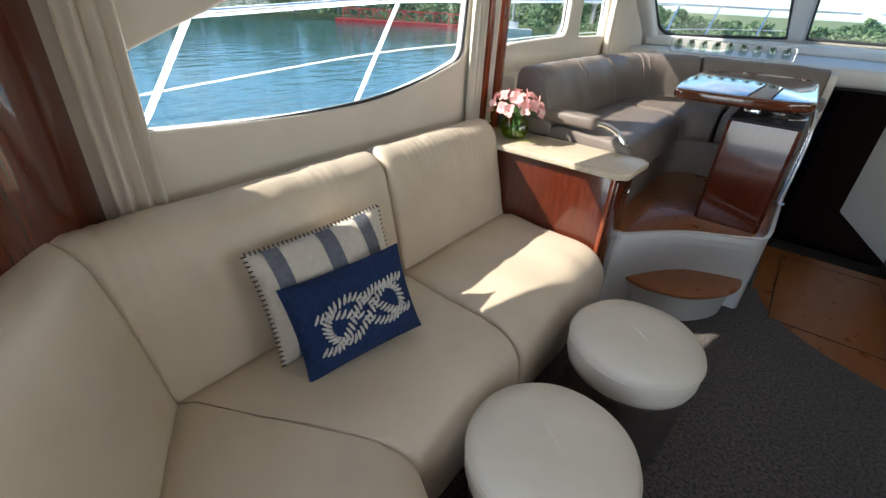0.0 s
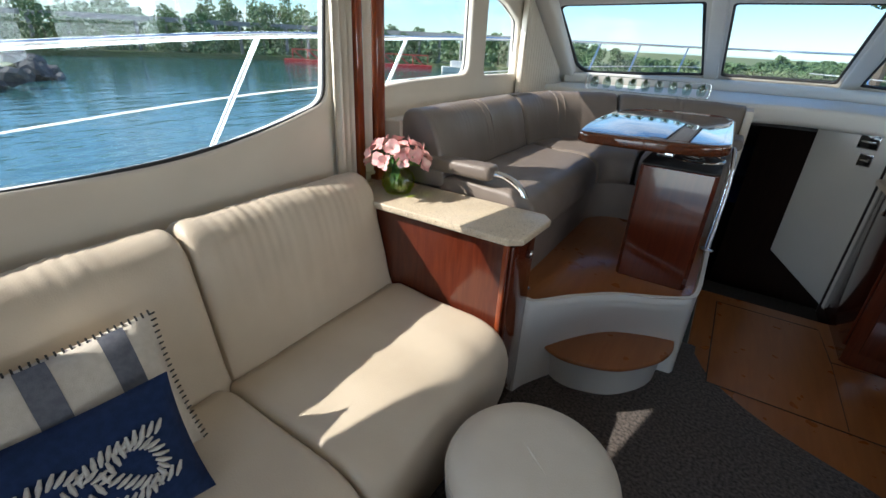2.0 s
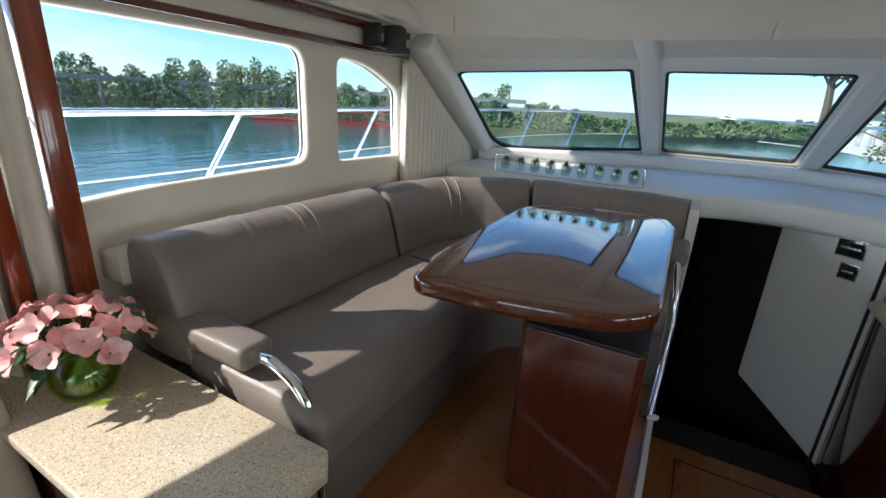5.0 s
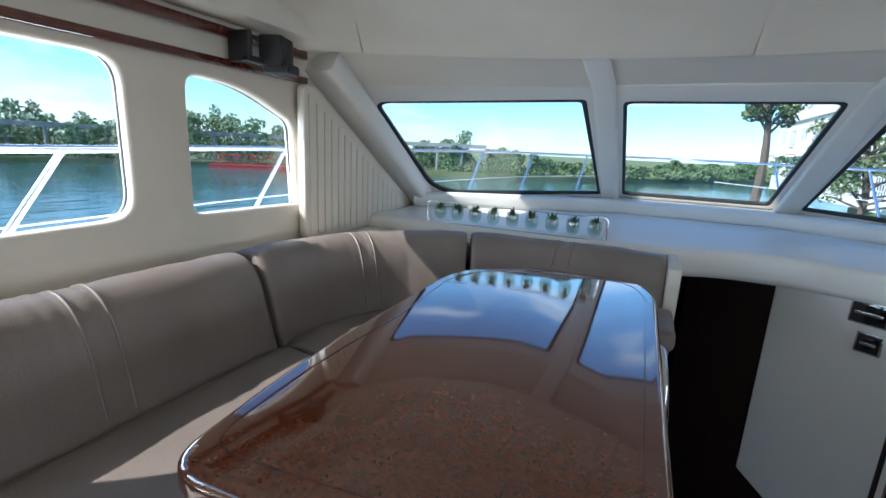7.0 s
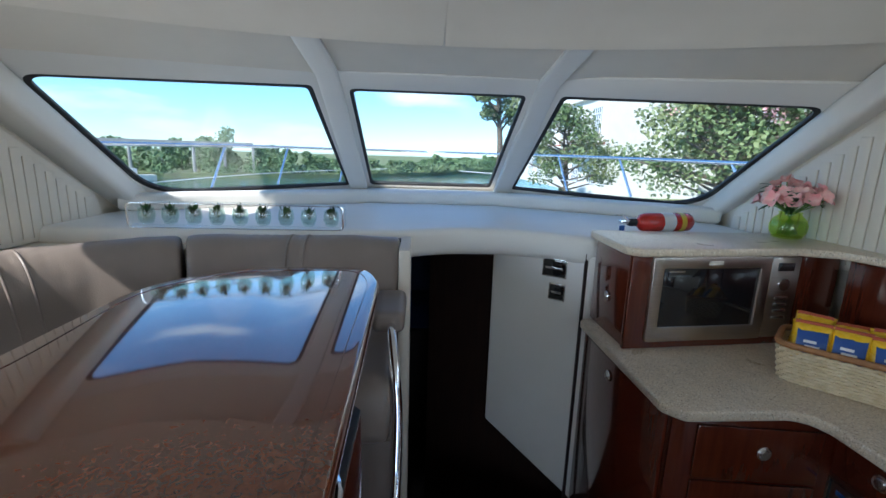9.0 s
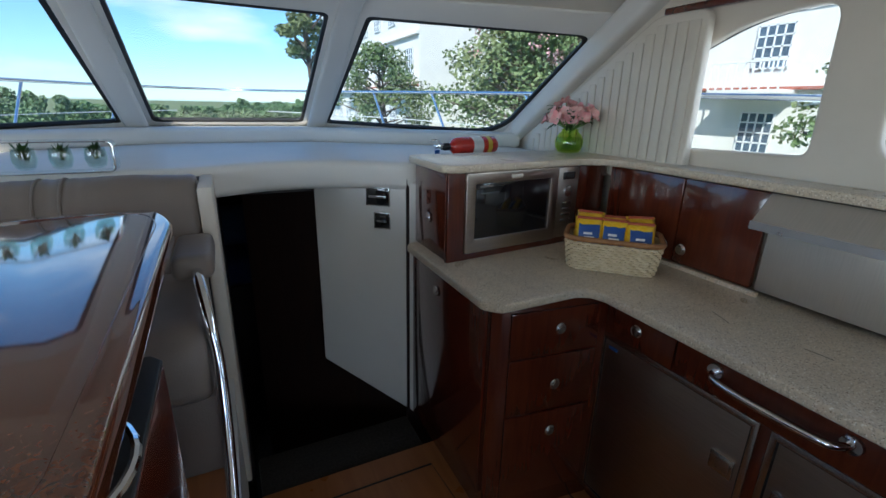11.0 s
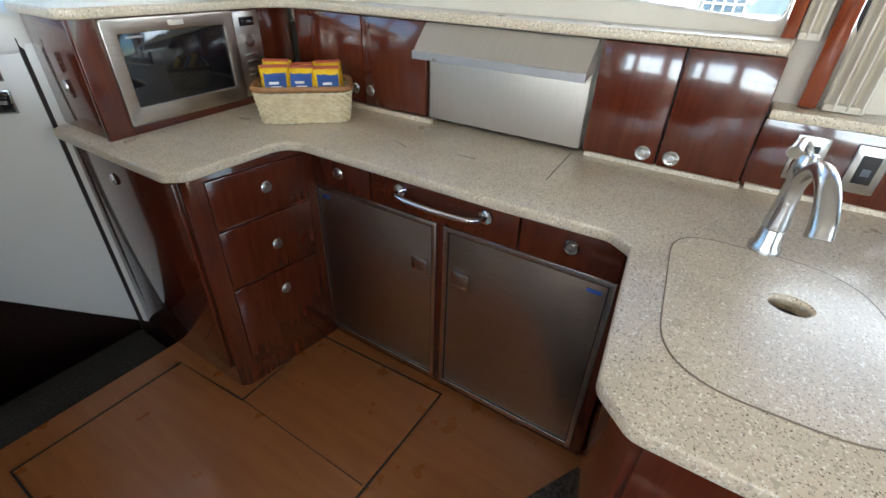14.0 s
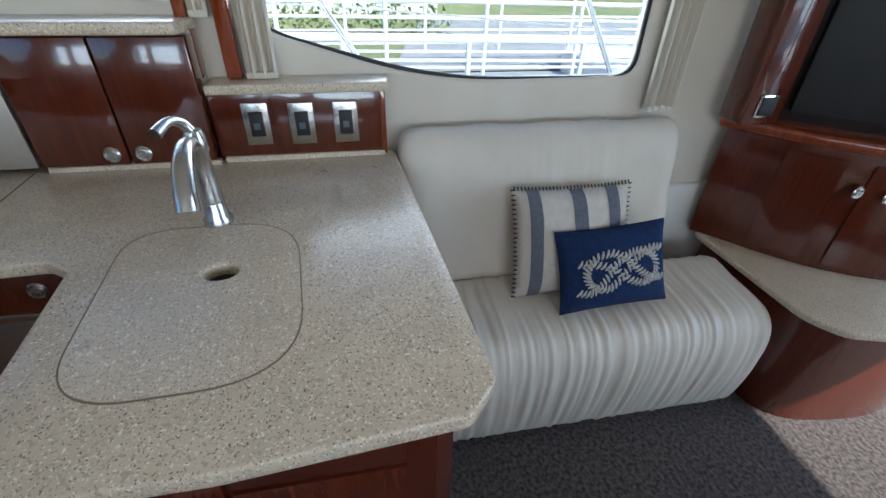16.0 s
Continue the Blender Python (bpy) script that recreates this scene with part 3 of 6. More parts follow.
# ---- dash moulding and companionway ----
dash_edge = smooth([(-0.03, 1.76), (0.06, 1.80), (0.22, 1.86), (0.44, 1.86), (0.62, 1.79), (0.73, 1.71), (0.80, 1.69)], 6)
dash = [(-1.40, 1.70), (-0.6, 1.72)] + [(p.x, p.y) for p in dash_edge] + [(1.64, 1.69), (1.64, 2.3), (0.76, 2.95), (0.58, 3.05), (-0.30, 3.05), (-0.48, 2.95), (-1.40, 2.3)]
structure("dash", prism(dash, 1.09, 1.21, 0.03, 4), GEL, "white moulded dash under the windscreen", "dash")
structure("dash_step", prism([(-1.36, 2.16), (-0.45, 2.68), (-0.25, 2.80), (0.55, 2.80), (0.75, 2.68), (1.63, 2.16), (1.63, 2.36), (0.74, 2.98), (0.56, 3.08), (-0.28, 3.08), (-0.46, 2.98), (-1.36, 2.36)], 1.205, 1.292, 0.025, 3), GEL,
          "white moulded ledge along the windscreen base", "dash")
structure("companionway_side", box(-0.06, 1.725, -0.9, 0.025, 2.72, 1.18, 0.004), DARKW, "wooden companionway wall, its dark colour deepened for shade", "wall")
structure("dinette_end_post", box(-0.006, 1.50, 0.05, 0.036, 1.80, 1.185, 0.008), VINYL, "cream end panel of the dinette bench", "panel")
side_a, side_b = Vector((0.762, 1.70, 0)), Vector((0.425, 1.98, 0))
d = (side_b - side_a).normalized()
wide = (side_b - side_a).length
turned = Matrix.Translation(side_a) @ Matrix.Rotation(math.atan2(d.y, d.x), 4, "Z")
bm = plate(rounded([(-0.06, -0.02), (wide, 0.22), (wide, 1.12), (-0.06, 1.12)], [0.02, 0.004, 0.0, 0.0], 4), [], 0.045, turned @ Matrix.Translation((0, -0.0225, 0)) @ FACE, 0.008)
structure("companionway_panel", bm, GEL, "white panel beside the companionway with two switches", "wall")
# black side wall: stands in for the shade below and beyond the panel
structure("companionway_side_starboard", moved(box(0.03, -0.09, -0.9, wide + 0.42, -0.05, 1.14, 0), turned), DARKW, "wooden wall below the white panel, coloured near-black for shade", "wall")
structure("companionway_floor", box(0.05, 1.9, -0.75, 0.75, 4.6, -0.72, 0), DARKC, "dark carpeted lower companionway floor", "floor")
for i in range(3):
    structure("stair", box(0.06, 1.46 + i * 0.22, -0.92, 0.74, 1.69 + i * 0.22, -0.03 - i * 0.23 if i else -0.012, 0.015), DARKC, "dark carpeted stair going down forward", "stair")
# unseen sheets added to keep stray light out of the lower hull
structure("light_stop_floor", box(-1.5, 1.47, -1.0, 1.7, 4.64, -0.93, 0), DARKC, "unseen dark sheet added to stop light from below the cabin", "floor")
structure("bilge_wall", box(-1.5, 1.44, -1.0, 1.7, 1.462, -0.065, 0), DARKW, "unseen dark sheet closing the hull below the galley floor", "wall")
structure("under_dash_starboard", box(0.75, 1.70, -1.0, 1.62, 1.72, 1.14, 0), DARKW, "unseen dark sheet closing the hull behind the galley", "wall")
structure("under_dash_port", box(-1.42, 1.722, -1.0, 0.0, 1.74, 1.14, 0), DARKW, "unseen dark sheet closing the hull behind the dinette", "wall")
# forward cabin seen through the door, its dimness put into dark wall colours
structure("cabin_wall_port", box(-1.3, 2.72, -0.9, 0.02, 2.76, 1.13, 0), DARKW, "wooden cabin bulkhead, shade put into its dark colour", "wall")
structure("cabin_wall_starboard", box(0.27, 2.66, -0.9, 1.4, 2.70, 1.13, 0), DARKW, "wooden cabin bulkhead with a door, shade put into its dark colour", "wall")
structure("cabin_wall_forward", box(-1.3, 4.6, -0.9, 1.4, 4.64, 1.13, 0), DARKW, "forward cabin wall, coloured dark for the unlit cabin", "wall")
structure("cabin_wall_side_port", box(-1.34, 2.7, -0.9, -1.3, 4.6, 1.13, 0), DARKW, "forward cabin side, coloured dark for the unlit cabin", "wall")
structure("cabin_wall_side_starboard", box(1.4, 2.7, -0.9, 1.44, 4.6, 1.13, 0), DARKW, "forward cabin side, coloured dark for the unlit cabin", "wall")
structure("cabin_ceiling", box(-1.34, 2.03, 1.055, 1.44, 4.64, 1.085, 0), DARKW, "forward cabin ceiling, coloured dark for the unlit cabin", "ceiling")


# ---- port sofa ----
BACK = [(0.0, 0.48), (0.005, 0.56), (0.05, 0.80), (0.075, 0.90), (0.10, 0.95), (0.14, 0.98), (0.19, 0.985), (0.235, 0.96), (0.26, 0.90), (0.27, 0.70), (0.27, 0.48)]
SEAT = [(0.0, 0.30), (0.0, 0.53), (-0.20, 0.54), (-0.38, 0.536), (-0.48, 0.522), (-0.54, 0.485), (-0.572, 0.43), (-0.582, 0.35), (-0.572, 0.24), (-0.545, 0.12), (-0.515, 0.06), (-0.46, 0.045), (-0.3, 0.045), (0.0, 0.045)]


def fine(profile, n=3):
    p = [Vector(q) for q in profile]
    out = []
    for i in range(len(p)):
        a, b, c, d = p[i - 1], p[i], p[(i + 1) % len(p)], p[(i + 2) % len(p)]
        for k in range(n):
            t = k / n
            out.append(0.5 * (2 * b + (c - a) * t + (2 * a - 5 * b + 4 * c - d) * t * t + (3 * b - a - 3 * c + d) * t ** 3))
    return [(v.x, v.y) for v in out]


sofa = thing("sofa", (-1.0, -1.4, 0), "long cream leather sofa along the cabin side, curving aft", "sofa")
XB = -1.12
KNEE = Vector((XB, -2.13))
AFTWARD = Vector((math.cos(radians(-32)), math.sin(radians(-32))))
MITRE = Vector((math.sin(radians(29)), -math.cos(radians(29)), 0))     # across the corner seam


def mitred(bm, side):
    """Cut a cushion off along the corner seam and close the cut."""
    n = MITRE * side
    bmesh.ops.bisect_plane(bm, geom=bm.verts[:] + bm.edges[:] + bm.faces[:], plane_co=Vector((KNEE.x, KNEE.y, 0)) - n * 0.003, plane_no=n, clear_outer=True)
    bmesh.ops.holes_fill(bm, edges=[e for e in bm.edges if e.is_boundary], sides=0)
    return bm


far = KNEE + AFTWARD * 0.72
past = KNEE - AFTWARD * 0.6
part("backrest", sweep([(XB, -1.24), (XB, -0.49)], fine(BACK), 0.03, 0.008, ripple=0.006, seed=0, freq=(6, 9, 5), gathers=((0.3, 0.13), (0.7, 0.12))), CREAM, sofa, angle=80)
part("backrest", mitred(sweep([(XB, -3.0), (XB, -1.25)], fine(BACK), 0.03, 0.01, ripple=0.006, seed=3.1, freq=(6, 9, 5), gathers=((0.85, 0.10), (0.5, 0.08))), 1), CREAM, sofa, angle=80)
part("backrest", mitred(sweep([tuple(far), tuple(past)], fine(BACK), 0.03, 0.02, ripple=0.005, seed=6.2, freq=(6, 6, 5)), -1), CREAM, sofa, angle=80)
part("seat", sweep([(XB, -1.27), (XB, -0.49)], fine(SEAT), 0.03, 0.03, ripple=0.006, seed=20, freq=(4, 8, 5)), CREAM, sofa, angle=80)
part("seat", mitred(sweep([(XB, -3.0), (XB, -1.278)], fine(SEAT), 0.03, 0.03, ripple=0.005, seed=23, freq=(4, 8, 5)), 1), CREAM, sofa, angle=80)
part("seat", mitred(sweep([tuple(far), tuple(past)], fine(SEAT), 0.03, 0.03, ripple=0.005, seed=31, freq=(5, 5, 5)), -1), CREAM, sofa, angle=80)


# ---- starboard sofa ----
sofa2 = thing("sofa", (1.3, -1.35, 0), "short cream leather sofa with a gathered seat beside the galley", "sofa")
XS = 1.46
part("backrest", sweep([(XS, -1.68), (XS, -0.76)][::-1], [(u * 0.72, w * 0.97) for u, w in fine(BACK)], 0.05, 0.01, ripple=0.007, seed=50, freq=(6, 9, 5), gathers=((0.4, 0.2), (0.7, 0.1))), WHITEL, sofa2, angle=80)
rip = sweep([(XS, -1.90), (XS, -0.765)][::-1], [(u * 0.62, w * 0.89) for u, w in fine(SEAT)], 0.04, 0.006, ripple=0.0075, seed=60, freq=(1.8, 52, 1.8))
part("seat", rip, WHITEL, sofa2, "gathered leather seat", angle=80)


# ---- scatter cushions ----
def pillow_mesh(w, h, t, n=18, seed=0):
    bm = bmesh.new()
    grids = []
    for s in (1, -1):
        g = []
        for j in range(n + 1):
            row = []
            for i in range(n + 1):
                u, v = 2 * i / n - 1, 2 * j / n - 1
                k = max((1 - abs(u) ** 2.6) * (1 - abs(v) ** 2.6), 0) ** 0.55
                sag = 1 - 0.05 * (1 - u * u) * abs(v) ** 2
                sag2 = 1 - 0.05 * (1 - v * v) * abs(u) ** 2
                z = s * (t / 2 * k * (1 + 0.12 * noise.noise(Vector((u * 2, v * 2, seed)))) + 0.001)
                row.append(bm.verts.new((u * w / 2 * sag2, v * h / 2 * sag, z)))
            g.append(row)
        grids.append(g)
        for j in range(n):
            for i in range(n):
                f = (g[j][i], g[j][i + 1], g[j + 1][i + 1], g[j + 1][i])
                bm.faces.new(f if s > 0 else f[::-1])
    bmesh.ops.remove_doubles(bm, verts=bm.verts[:], dist=0.0025)
    return bm


def skin(w, h, t, x0, x1, lift, n=14, seed=0, face=1):
    """A strip of cloth that lies on the cushion's front between two widths."""
    bm = bmesh.new()
    g = []
    for j in range(n * 2 + 1):
        row = []
        for i in range(5):
            u, v = x0 + (x1 - x0) * i / 4, (2 * j / (n * 2) - 1) * 0.985
            k = max((1 - abs(u) ** 2.6) * (1 - abs(v) ** 2.6), 0) ** 0.55
            sag = 1 - 0.05 * (1 - u * u) * abs(v) ** 2
            sag2 = 1 - 0.05 * (1 - v * v) * abs(u) ** 2
            z = face * (t / 2 * k * (1 + 0.12 * noise.noise(Vector((u * 2, v * 2, seed)))) + 0.001 + lift)
            row.append(bm.verts.new((u * w / 2 * sag2, v * h / 2 * sag, z)))
        g.append(row)
    for j in range(n * 2):
        for i in range(4):
            bm.faces.new((g[j][i], g[j][i + 1], g[j + 1][i + 1], g[j + 1][i]))
    return bm


def striped_pillow(m, group, w=0.46):
    p = thing("throw_pillow", m.translation, "ivory throw pillow with grey stripes and dark blanket stitching", "pillow", group)
    h, t = 0.345, 0.13
    part("cover", moved(pillow_mesh(w, h, t, seed=3), m), LINEN, p, angle=80)
    for a, b in ((-0.80, -0.60), (-0.10, 0.12), (0.50, 0.72)):
        part("stripe", moved(skin(w, h, t, a, b, 0.0022, seed=3), m), GREYS, p, "grey woven stripe", angle=80)
    bm = bmesh.new()
    for k in range(34):
        for s in (1, -1):
            v = (k / 33 * 2 - 1) * 0.97
            if s > 0:
                q = Vector((v * w / 2, h / 2 * (1 - 0.05 * (1 - v * v)), 0))
                tube([q + Vector((0, -0.006, 0.006)), q + Vector((0, 0.006, 0))], 0.0022, 5, bm)
            elif k < 24:
                v = (k / 23 * 2 - 1) * 0.97
                for e in (1, -1):
                    q = Vector((e * w / 2 * (1 - 0.05 * (1 - v * v)), v * h / 2, 0))
                    tube([q + Vector((-e * 0.006, 0, 0.006)), q + Vector((e * 0.006, 0, 0))], 0.0022, 5, bm)
    part("stitching", moved(bm, m), BLACK, p, "dark blanket stitching")
    return p


def knot_pillow(m, group, k=1.0):
    p = thing("throw_pillow", m.translation, "navy throw pillow embroidered with a grey rope knot", "pillow", group)
    w, h, t = 0.39, 0.285, 0.12
    m = m @ Matrix.Diagonal((k, k, k, 1))
    part("cover", moved(pillow_mesh(w, h, t, seed=8), m), NAVY, p, angle=80)

    def on(x, y, lift=0.003):
        u, v = x / (w / 2), y / (h / 2)
        k = max((1 - abs(u) ** 2.6) * (1 - abs(v) ** 2.6), 0) ** 0.55
        return Vector((x, y, t / 2 * k * (1 + 0.12 * noise.noise(Vector((u * 2, v * 2, 8)))) + 0.001 + lift))

    loops = [
        [(-0.145, 0.035), (-0.09, 0.03), (-0.03, 0.01), (0.03, -0.035), (0.085, -0.05), (0.125, -0.02), (0.12, 0.03), (0.08, 0.055), (0.03, 0.05), (-0.02, 0.02), (-0.06, -0.03), (-0.10, -0.065), (-0.15, -0.06)],
        [(0.155, 0.055), (0.10, 0.06), (0.05, 0.03), (0.0, -0.02), (-0.05, -0.055), (-0.10, -0.04), (-0.115, 0.0), (-0.09, 0.045), (-0.03, 0.06), (0.02, 0.035), (0.06, -0.005), (0.10, -0.035), (0.16, -0.045)],
    ]
    for n, lp in enumerate(loops):
        line = smooth([(x, y, 0) for x, y in lp], 12)
        bm = bmesh.new()
        # twisted strands: short slanted strokes along the line
        for i, q in enumerate(line):
            if i % 3 == 0 and 0 < i < len(line) - 1:
                d = (line[i + 1] - line[i - 1]).normalized()
                s = Vector((-d.y, d.x, 0))
                a, b = q - s * 0.0125 - d * 0.007, q + s * 0.0125 + d * 0.007
                tube([on(a.x, a.y, 0.001 + n * 0.002), on(q.x, q.y, 0.005 + n * 0.002), on(b.x, b.y, 0.001 + n * 0.002)], [0.0026, 0.0052, 0.0026], 6, bm)
        part("rope", moved(bm, m), ROPE, p, "grey embroidered rope", angle=80)
    return p


def lean(x, y, z, yaw, tilt, roll=0):
    """Upright cushion: its front faces the yaw, leaning back by tilt."""
    return Matrix.Translation((x, y, z)) @ Matrix.Rotation(radians(yaw), 4, "Z") @ Matrix.Rotation(radians(90 - tilt), 4, "X") @ Matrix.Rotation(radians(roll), 4, "Z")


striped_pillow(lean(-1.045, -1.65, 0.715, 84, 20, 2), "sofa pillows")
knot_pillow(lean(-0.925, -1.67, 0.675, 76, 24, 4), "sofa pillows")
striped_pillow(lean(1.385, -1.275, 0.645, -90, 20, 0), "sofa pillows", 0.385)
knot_pillow(lean(1.275, -1.365, 0.61, -92, 24, 4), "sofa pillows", 0.90)


# ---- stools ----
def stool(at):
    s = thing("stool", at, "round stool with an off-white leather top and brown drum base", "stool", "round stools")
    x, y, z = at
    part("base", lathe([(0.185, 0.0), (0.195, 0.02), (0.206, 0.18), (0.209, 0.355), (0.20, 0.365)], at), STOOLB, s, "brown drum base")
    bm = lathe([(0.20, 0.36), (0.219, 0.375), (0.226, 0.40), (0.227, 0.455), (0.222, 0.482), (0.204, 0.501), (0.145, 0.510), (0.06, 0.512), (0.0, 0.512)], at, 48)
    for v in bm.verts:
        v.co.z += 0.003 * noise.noise(Vector((v.co.x * 7, v.co.y * 7, 1.0))) if v.co.z > 0.45 else 0.0
    part("seat", bm, WHITEL, s, "off-white leather top", angle=80)
    part("piping", tube([(x + 0.227 * math.cos(a), y + 0.227 * math.sin(a), 0.462) for a in [k * math.pi / 24 for k in range(48)]], 0.0028, 6, closed=True), WHITEL, s)
    part("crease", tube([(x + k * 0.012 - 0.06, y + 0.05 - k * 0.009, 0.5115 - abs(k - 5) * 0.0005) for k in range(11)], [0.001 + 0.004 * math.sin(math.pi * k / 10) for k in range(11)], 6), WHITEL, s)
    return s


stool((-0.27, -0.965, 0.0))
stool((-0.305, -1.56, 0.0))

# ---- end cabinet with flowers ----
cab = thing("end_cabinet", (-0.9, -0.46, 0), "glossy red-brown cherry cabinet at the sofa end", "cabinet")
part("body", box(-1.40, -0.478, 0.0, -0.612, -0.225, 0.857, 0.006), CHERRY, cab)
part("corner_strip", box(-0.624, -0.488, 0.0, -0.604, -0.468, 0.857, 0.004), CHERRYB, cab)
door = part("door", box(-0.611, -0.455, 0.10, -0.596, -0.24, 0.83, 0.004), CHERRY, cab)
part("knob", lathe([(0.0, 0.0), (0.016, 0.0), (0.018, 0.006), (0.012, 0.012), (0.0, 0.012)], (-0.596, -0.28, 0.74), 20, Matrix.Rotation(radians(90), 4, "Y")), NICKEL, door, "satin nickel push knob")
top = [(-1.41, -0.515), (-0.60, -0.515), (-0.555, -0.475), (-0.545, -0.24), (-0.585, -0.195), (-1.41, -0.195)]
tagged(new("cabinet_top", finish("cabinet_top", prism(top, 0.857, 0.885, 0.006), GRANITE)), "pale speckled granite slab on the end cabinet", "worktop")

# ---- dinette bench ----
DB = [(0.0, 0.88), (0.0, 0.95), (0.03, 1.08), (0.06, 1.155), (0.10, 1.195), (0.15, 1.208), (0.20, 1.195), (0.225, 1.15), (0.23, 1.0), (0.23, 0.88)]
DS = [(0.0, 0.70), (0.0, 0.925), (-0.2, 0.932), (-0.35, 0.928), (-0.42, 0.905), (-0.45, 0.86), (-0.455, 0.80), (-0.44, 0.745), (-0.3, 0.70)]
bench = thing("dinette_bench", (-0.9, 0.6, 0.498), "L-shaped taupe leather dinette bench with a tufted back", "bench")
A0 = arc(-0.49, 0.89, 0.60, 180, 90, 18)
way = [(-1.09, -0.17)] + A0 + [(-0.008, 1.49)]


def along(a, b):
    pts = spread(way, 0.02)
    cum, out = 0.0, []
    for p, q in zip(pts[:-1], pts[1:]):
        if a <= cum <= b:
            out.append(tuple(p))
        cum += (q - p).length
    if b >= cum:
        out.append(tuple(pts[-1]))
    return out


for i, (a, b) in enumerate(((0, 0.968), (0.972, 1.76), (1.764, 3.2))):
    part("backrest", sweep(along(a, b), fine(DB), 0.018, 0.008, ripple=0.005, seed=70 + i * 4, freq=(7, 7, 4), gathers=((0.5, 0.07), (0.3, 0.05))), TAUPE, bench, angle=80)
for i, (a, b) in enumerate(((0, 0.965), (0.973, 2.0), (2.008, 3.2))):
    part("seat", sweep(along(a, b), fine(DS), 0.03, 0.03, ripple=0.005, seed=80 + i * 4, freq=(5, 5, 5)), TAUPE, bench, angle=80)
for d in (0.47, 0.53, 1.34, 1.40, 2.08, 2.14):
    here = along(d, d + 0.045)
    p, ta = Vector(here[0]), (Vector(here[1]) - Vector(here[0])).normalized()
    part("seam", tube(smooth([(p.x - ta.y * u, p.y + ta.x * u, w) for u, w in DB[1:7]], 4), 0.0042, 6), TAUPE, bench, "stitched seam", angle=80)
part("base", sweep(along(0, 3.2), [(0.0, 0.499), (0.0, 0.72), (-0.41, 0.73), (-0.42, 0.62), (-0.40, 0.499)], 0, 0.04), TAUPE, bench)
structure("bench_shelf", prism([(-1.41, -0.19), (-1.31, -0.19), (-1.31, 0.89)] + arc(-0.49, 0.89, 0.82, 180, 90, 10) + [(-0.06, 1.71), (-0.06, 1.80), (-1.41, 1.72)], 1.06, 1.15, 0.015), VINYL,
          "cream moulded shelf behind the dinette bench", "shelf")


def armrest(pad_path, bar):
    a = thing("armrest", pad_path[0], "taupe padded armrest on a bent chrome tube", "armrest")
    sect = rounded([(-0.05, -0.03), (0.05, -0.03), (0.05, 0.035), (-0.05, 0.035)], 0.025, 4)
    z = pad_path[0][2]
    part("pad", sweep([p[:2] for p in pad_path], [(u, z + w) for u, w in sect], 0.02, 0.03), TAUPE, a, angle=80)
    part("tube", tube(smooth(bar, 10), 0.0145, 14), CHROME, a, "bent chrome tube")
    part("flange", lathe([(0.0, 0.0), (0.035, 0.0), (0.035, 0.006), (0.02, 0.012), (0.0, 0.012)], bar[-1], 20), CHROME, a)
    return a


armrest([(-1.19, -0.14, 0.985), (-0.85, -0.14, 0.985)], [(-0.87, -0.14, 0.985), (-0.79, -0.14, 0.98), (-0.715, -0.14, 0.935), (-0.678, -0.14, 0.84), (-0.665, -0.14, 0.66), (-0.66, -0.14, 0.498)])
armrest([(-0.025, 1.47, 1.02), (-0.025, 1.22, 1.02)], [(-0.02, 1.26, 1.015), (-0.01, 1.17, 1.00), (0.002, 1.10, 0.93), (0.012, 1.06, 0.82), (0.010, 0.98, 0.65), (0.004, 0.86, 0.51)])

# ---- dinette table ----
table = thing("dinette_table", (-0.15, 0.4, 0.498), "polished burl dinette table on a boxed pedestal", "table")
tt = rounded([(-0.605, 0.115), (-0.32, 0.135), (-0.11, 0.195), (-0.035, 0.28), (-0.045, 1.20), (-0.10, 1.345), (-0.46, 1.34), (-0.655, 1.13), (-0.655, 0.82), (-0.645, 0.40)],
             [0.06, 0.15, 0.07, 0.06, 0.2, 0.07, 0.14, 0.12, 0.2, 0.2])
part("tabletop", prism(tt, 1.118, 1.165, 0.014, 4), BURL, table)
rim = inset(tt, 0.05)
part("inlay", plate(inset(rim, 0.0), [inset(rim, 0.003)], 0.0008, Matrix.Translation((0, 0, 1.1653))), CHERRY, table, "dark inlaid line")
ped = [(-0.352, 0.30), (-0.337, 0.285), (-0.062, 0.285), (-0.045, 0.305), (-0.045, 0.73), (-0.062, 0.75), (-0.337, 0.75), (-0.352, 0.73)]
part("pedestal", prism(ped, 0.498, 1.035, 0.004), CHERRY, table, "boxed cherry pedestal")
part("pedestal_top", prism([(x, y) for x, y in ped], 1.0352, 1.045, 0.003), BLACK, table)
part("column", lathe([(0.05, 1.045), (0.05, 1.055), (0.035, 1.06), (0.035, 1.108), (0.06, 1.118)], (-0.17, 0.50, 0), 28), CHROME, table, "chrome column")
part("ring", tube([(-0.17 + 0.125 * math.cos(a), 0.48 + 0.125 * math.sin(a), 1.062) for a in [k * math.pi / 20 for k in range(40)]], 0.006, 8, closed=True), CHROME, table, "chrome ring")
part("lever", box(-0.31, 0.38, 1.06, -0.24, 0.402, 1.085, 0.006), CHROME, table)


# ---- galley ----
KNOB = [(0.0, 0.0), (0.019, 0.0), (0.021, 0.004), (0.017, 0.008), (0.012, 0.007), (0.011, 0.010), (0.0, 0.011)]
TURN = {"-x": Matrix.Rotation(radians(-90), 4, "Y"), "-y": Matrix.Rotation(radians(90), 4, "X"), "x": Matrix.Rotation(radians(90), 4, "Y")}


def knob(parent, at, way):
    return part("knob", lathe(KNOB, at, 22, TURN[way]), NICKEL, parent, "round satin nickel push knob")


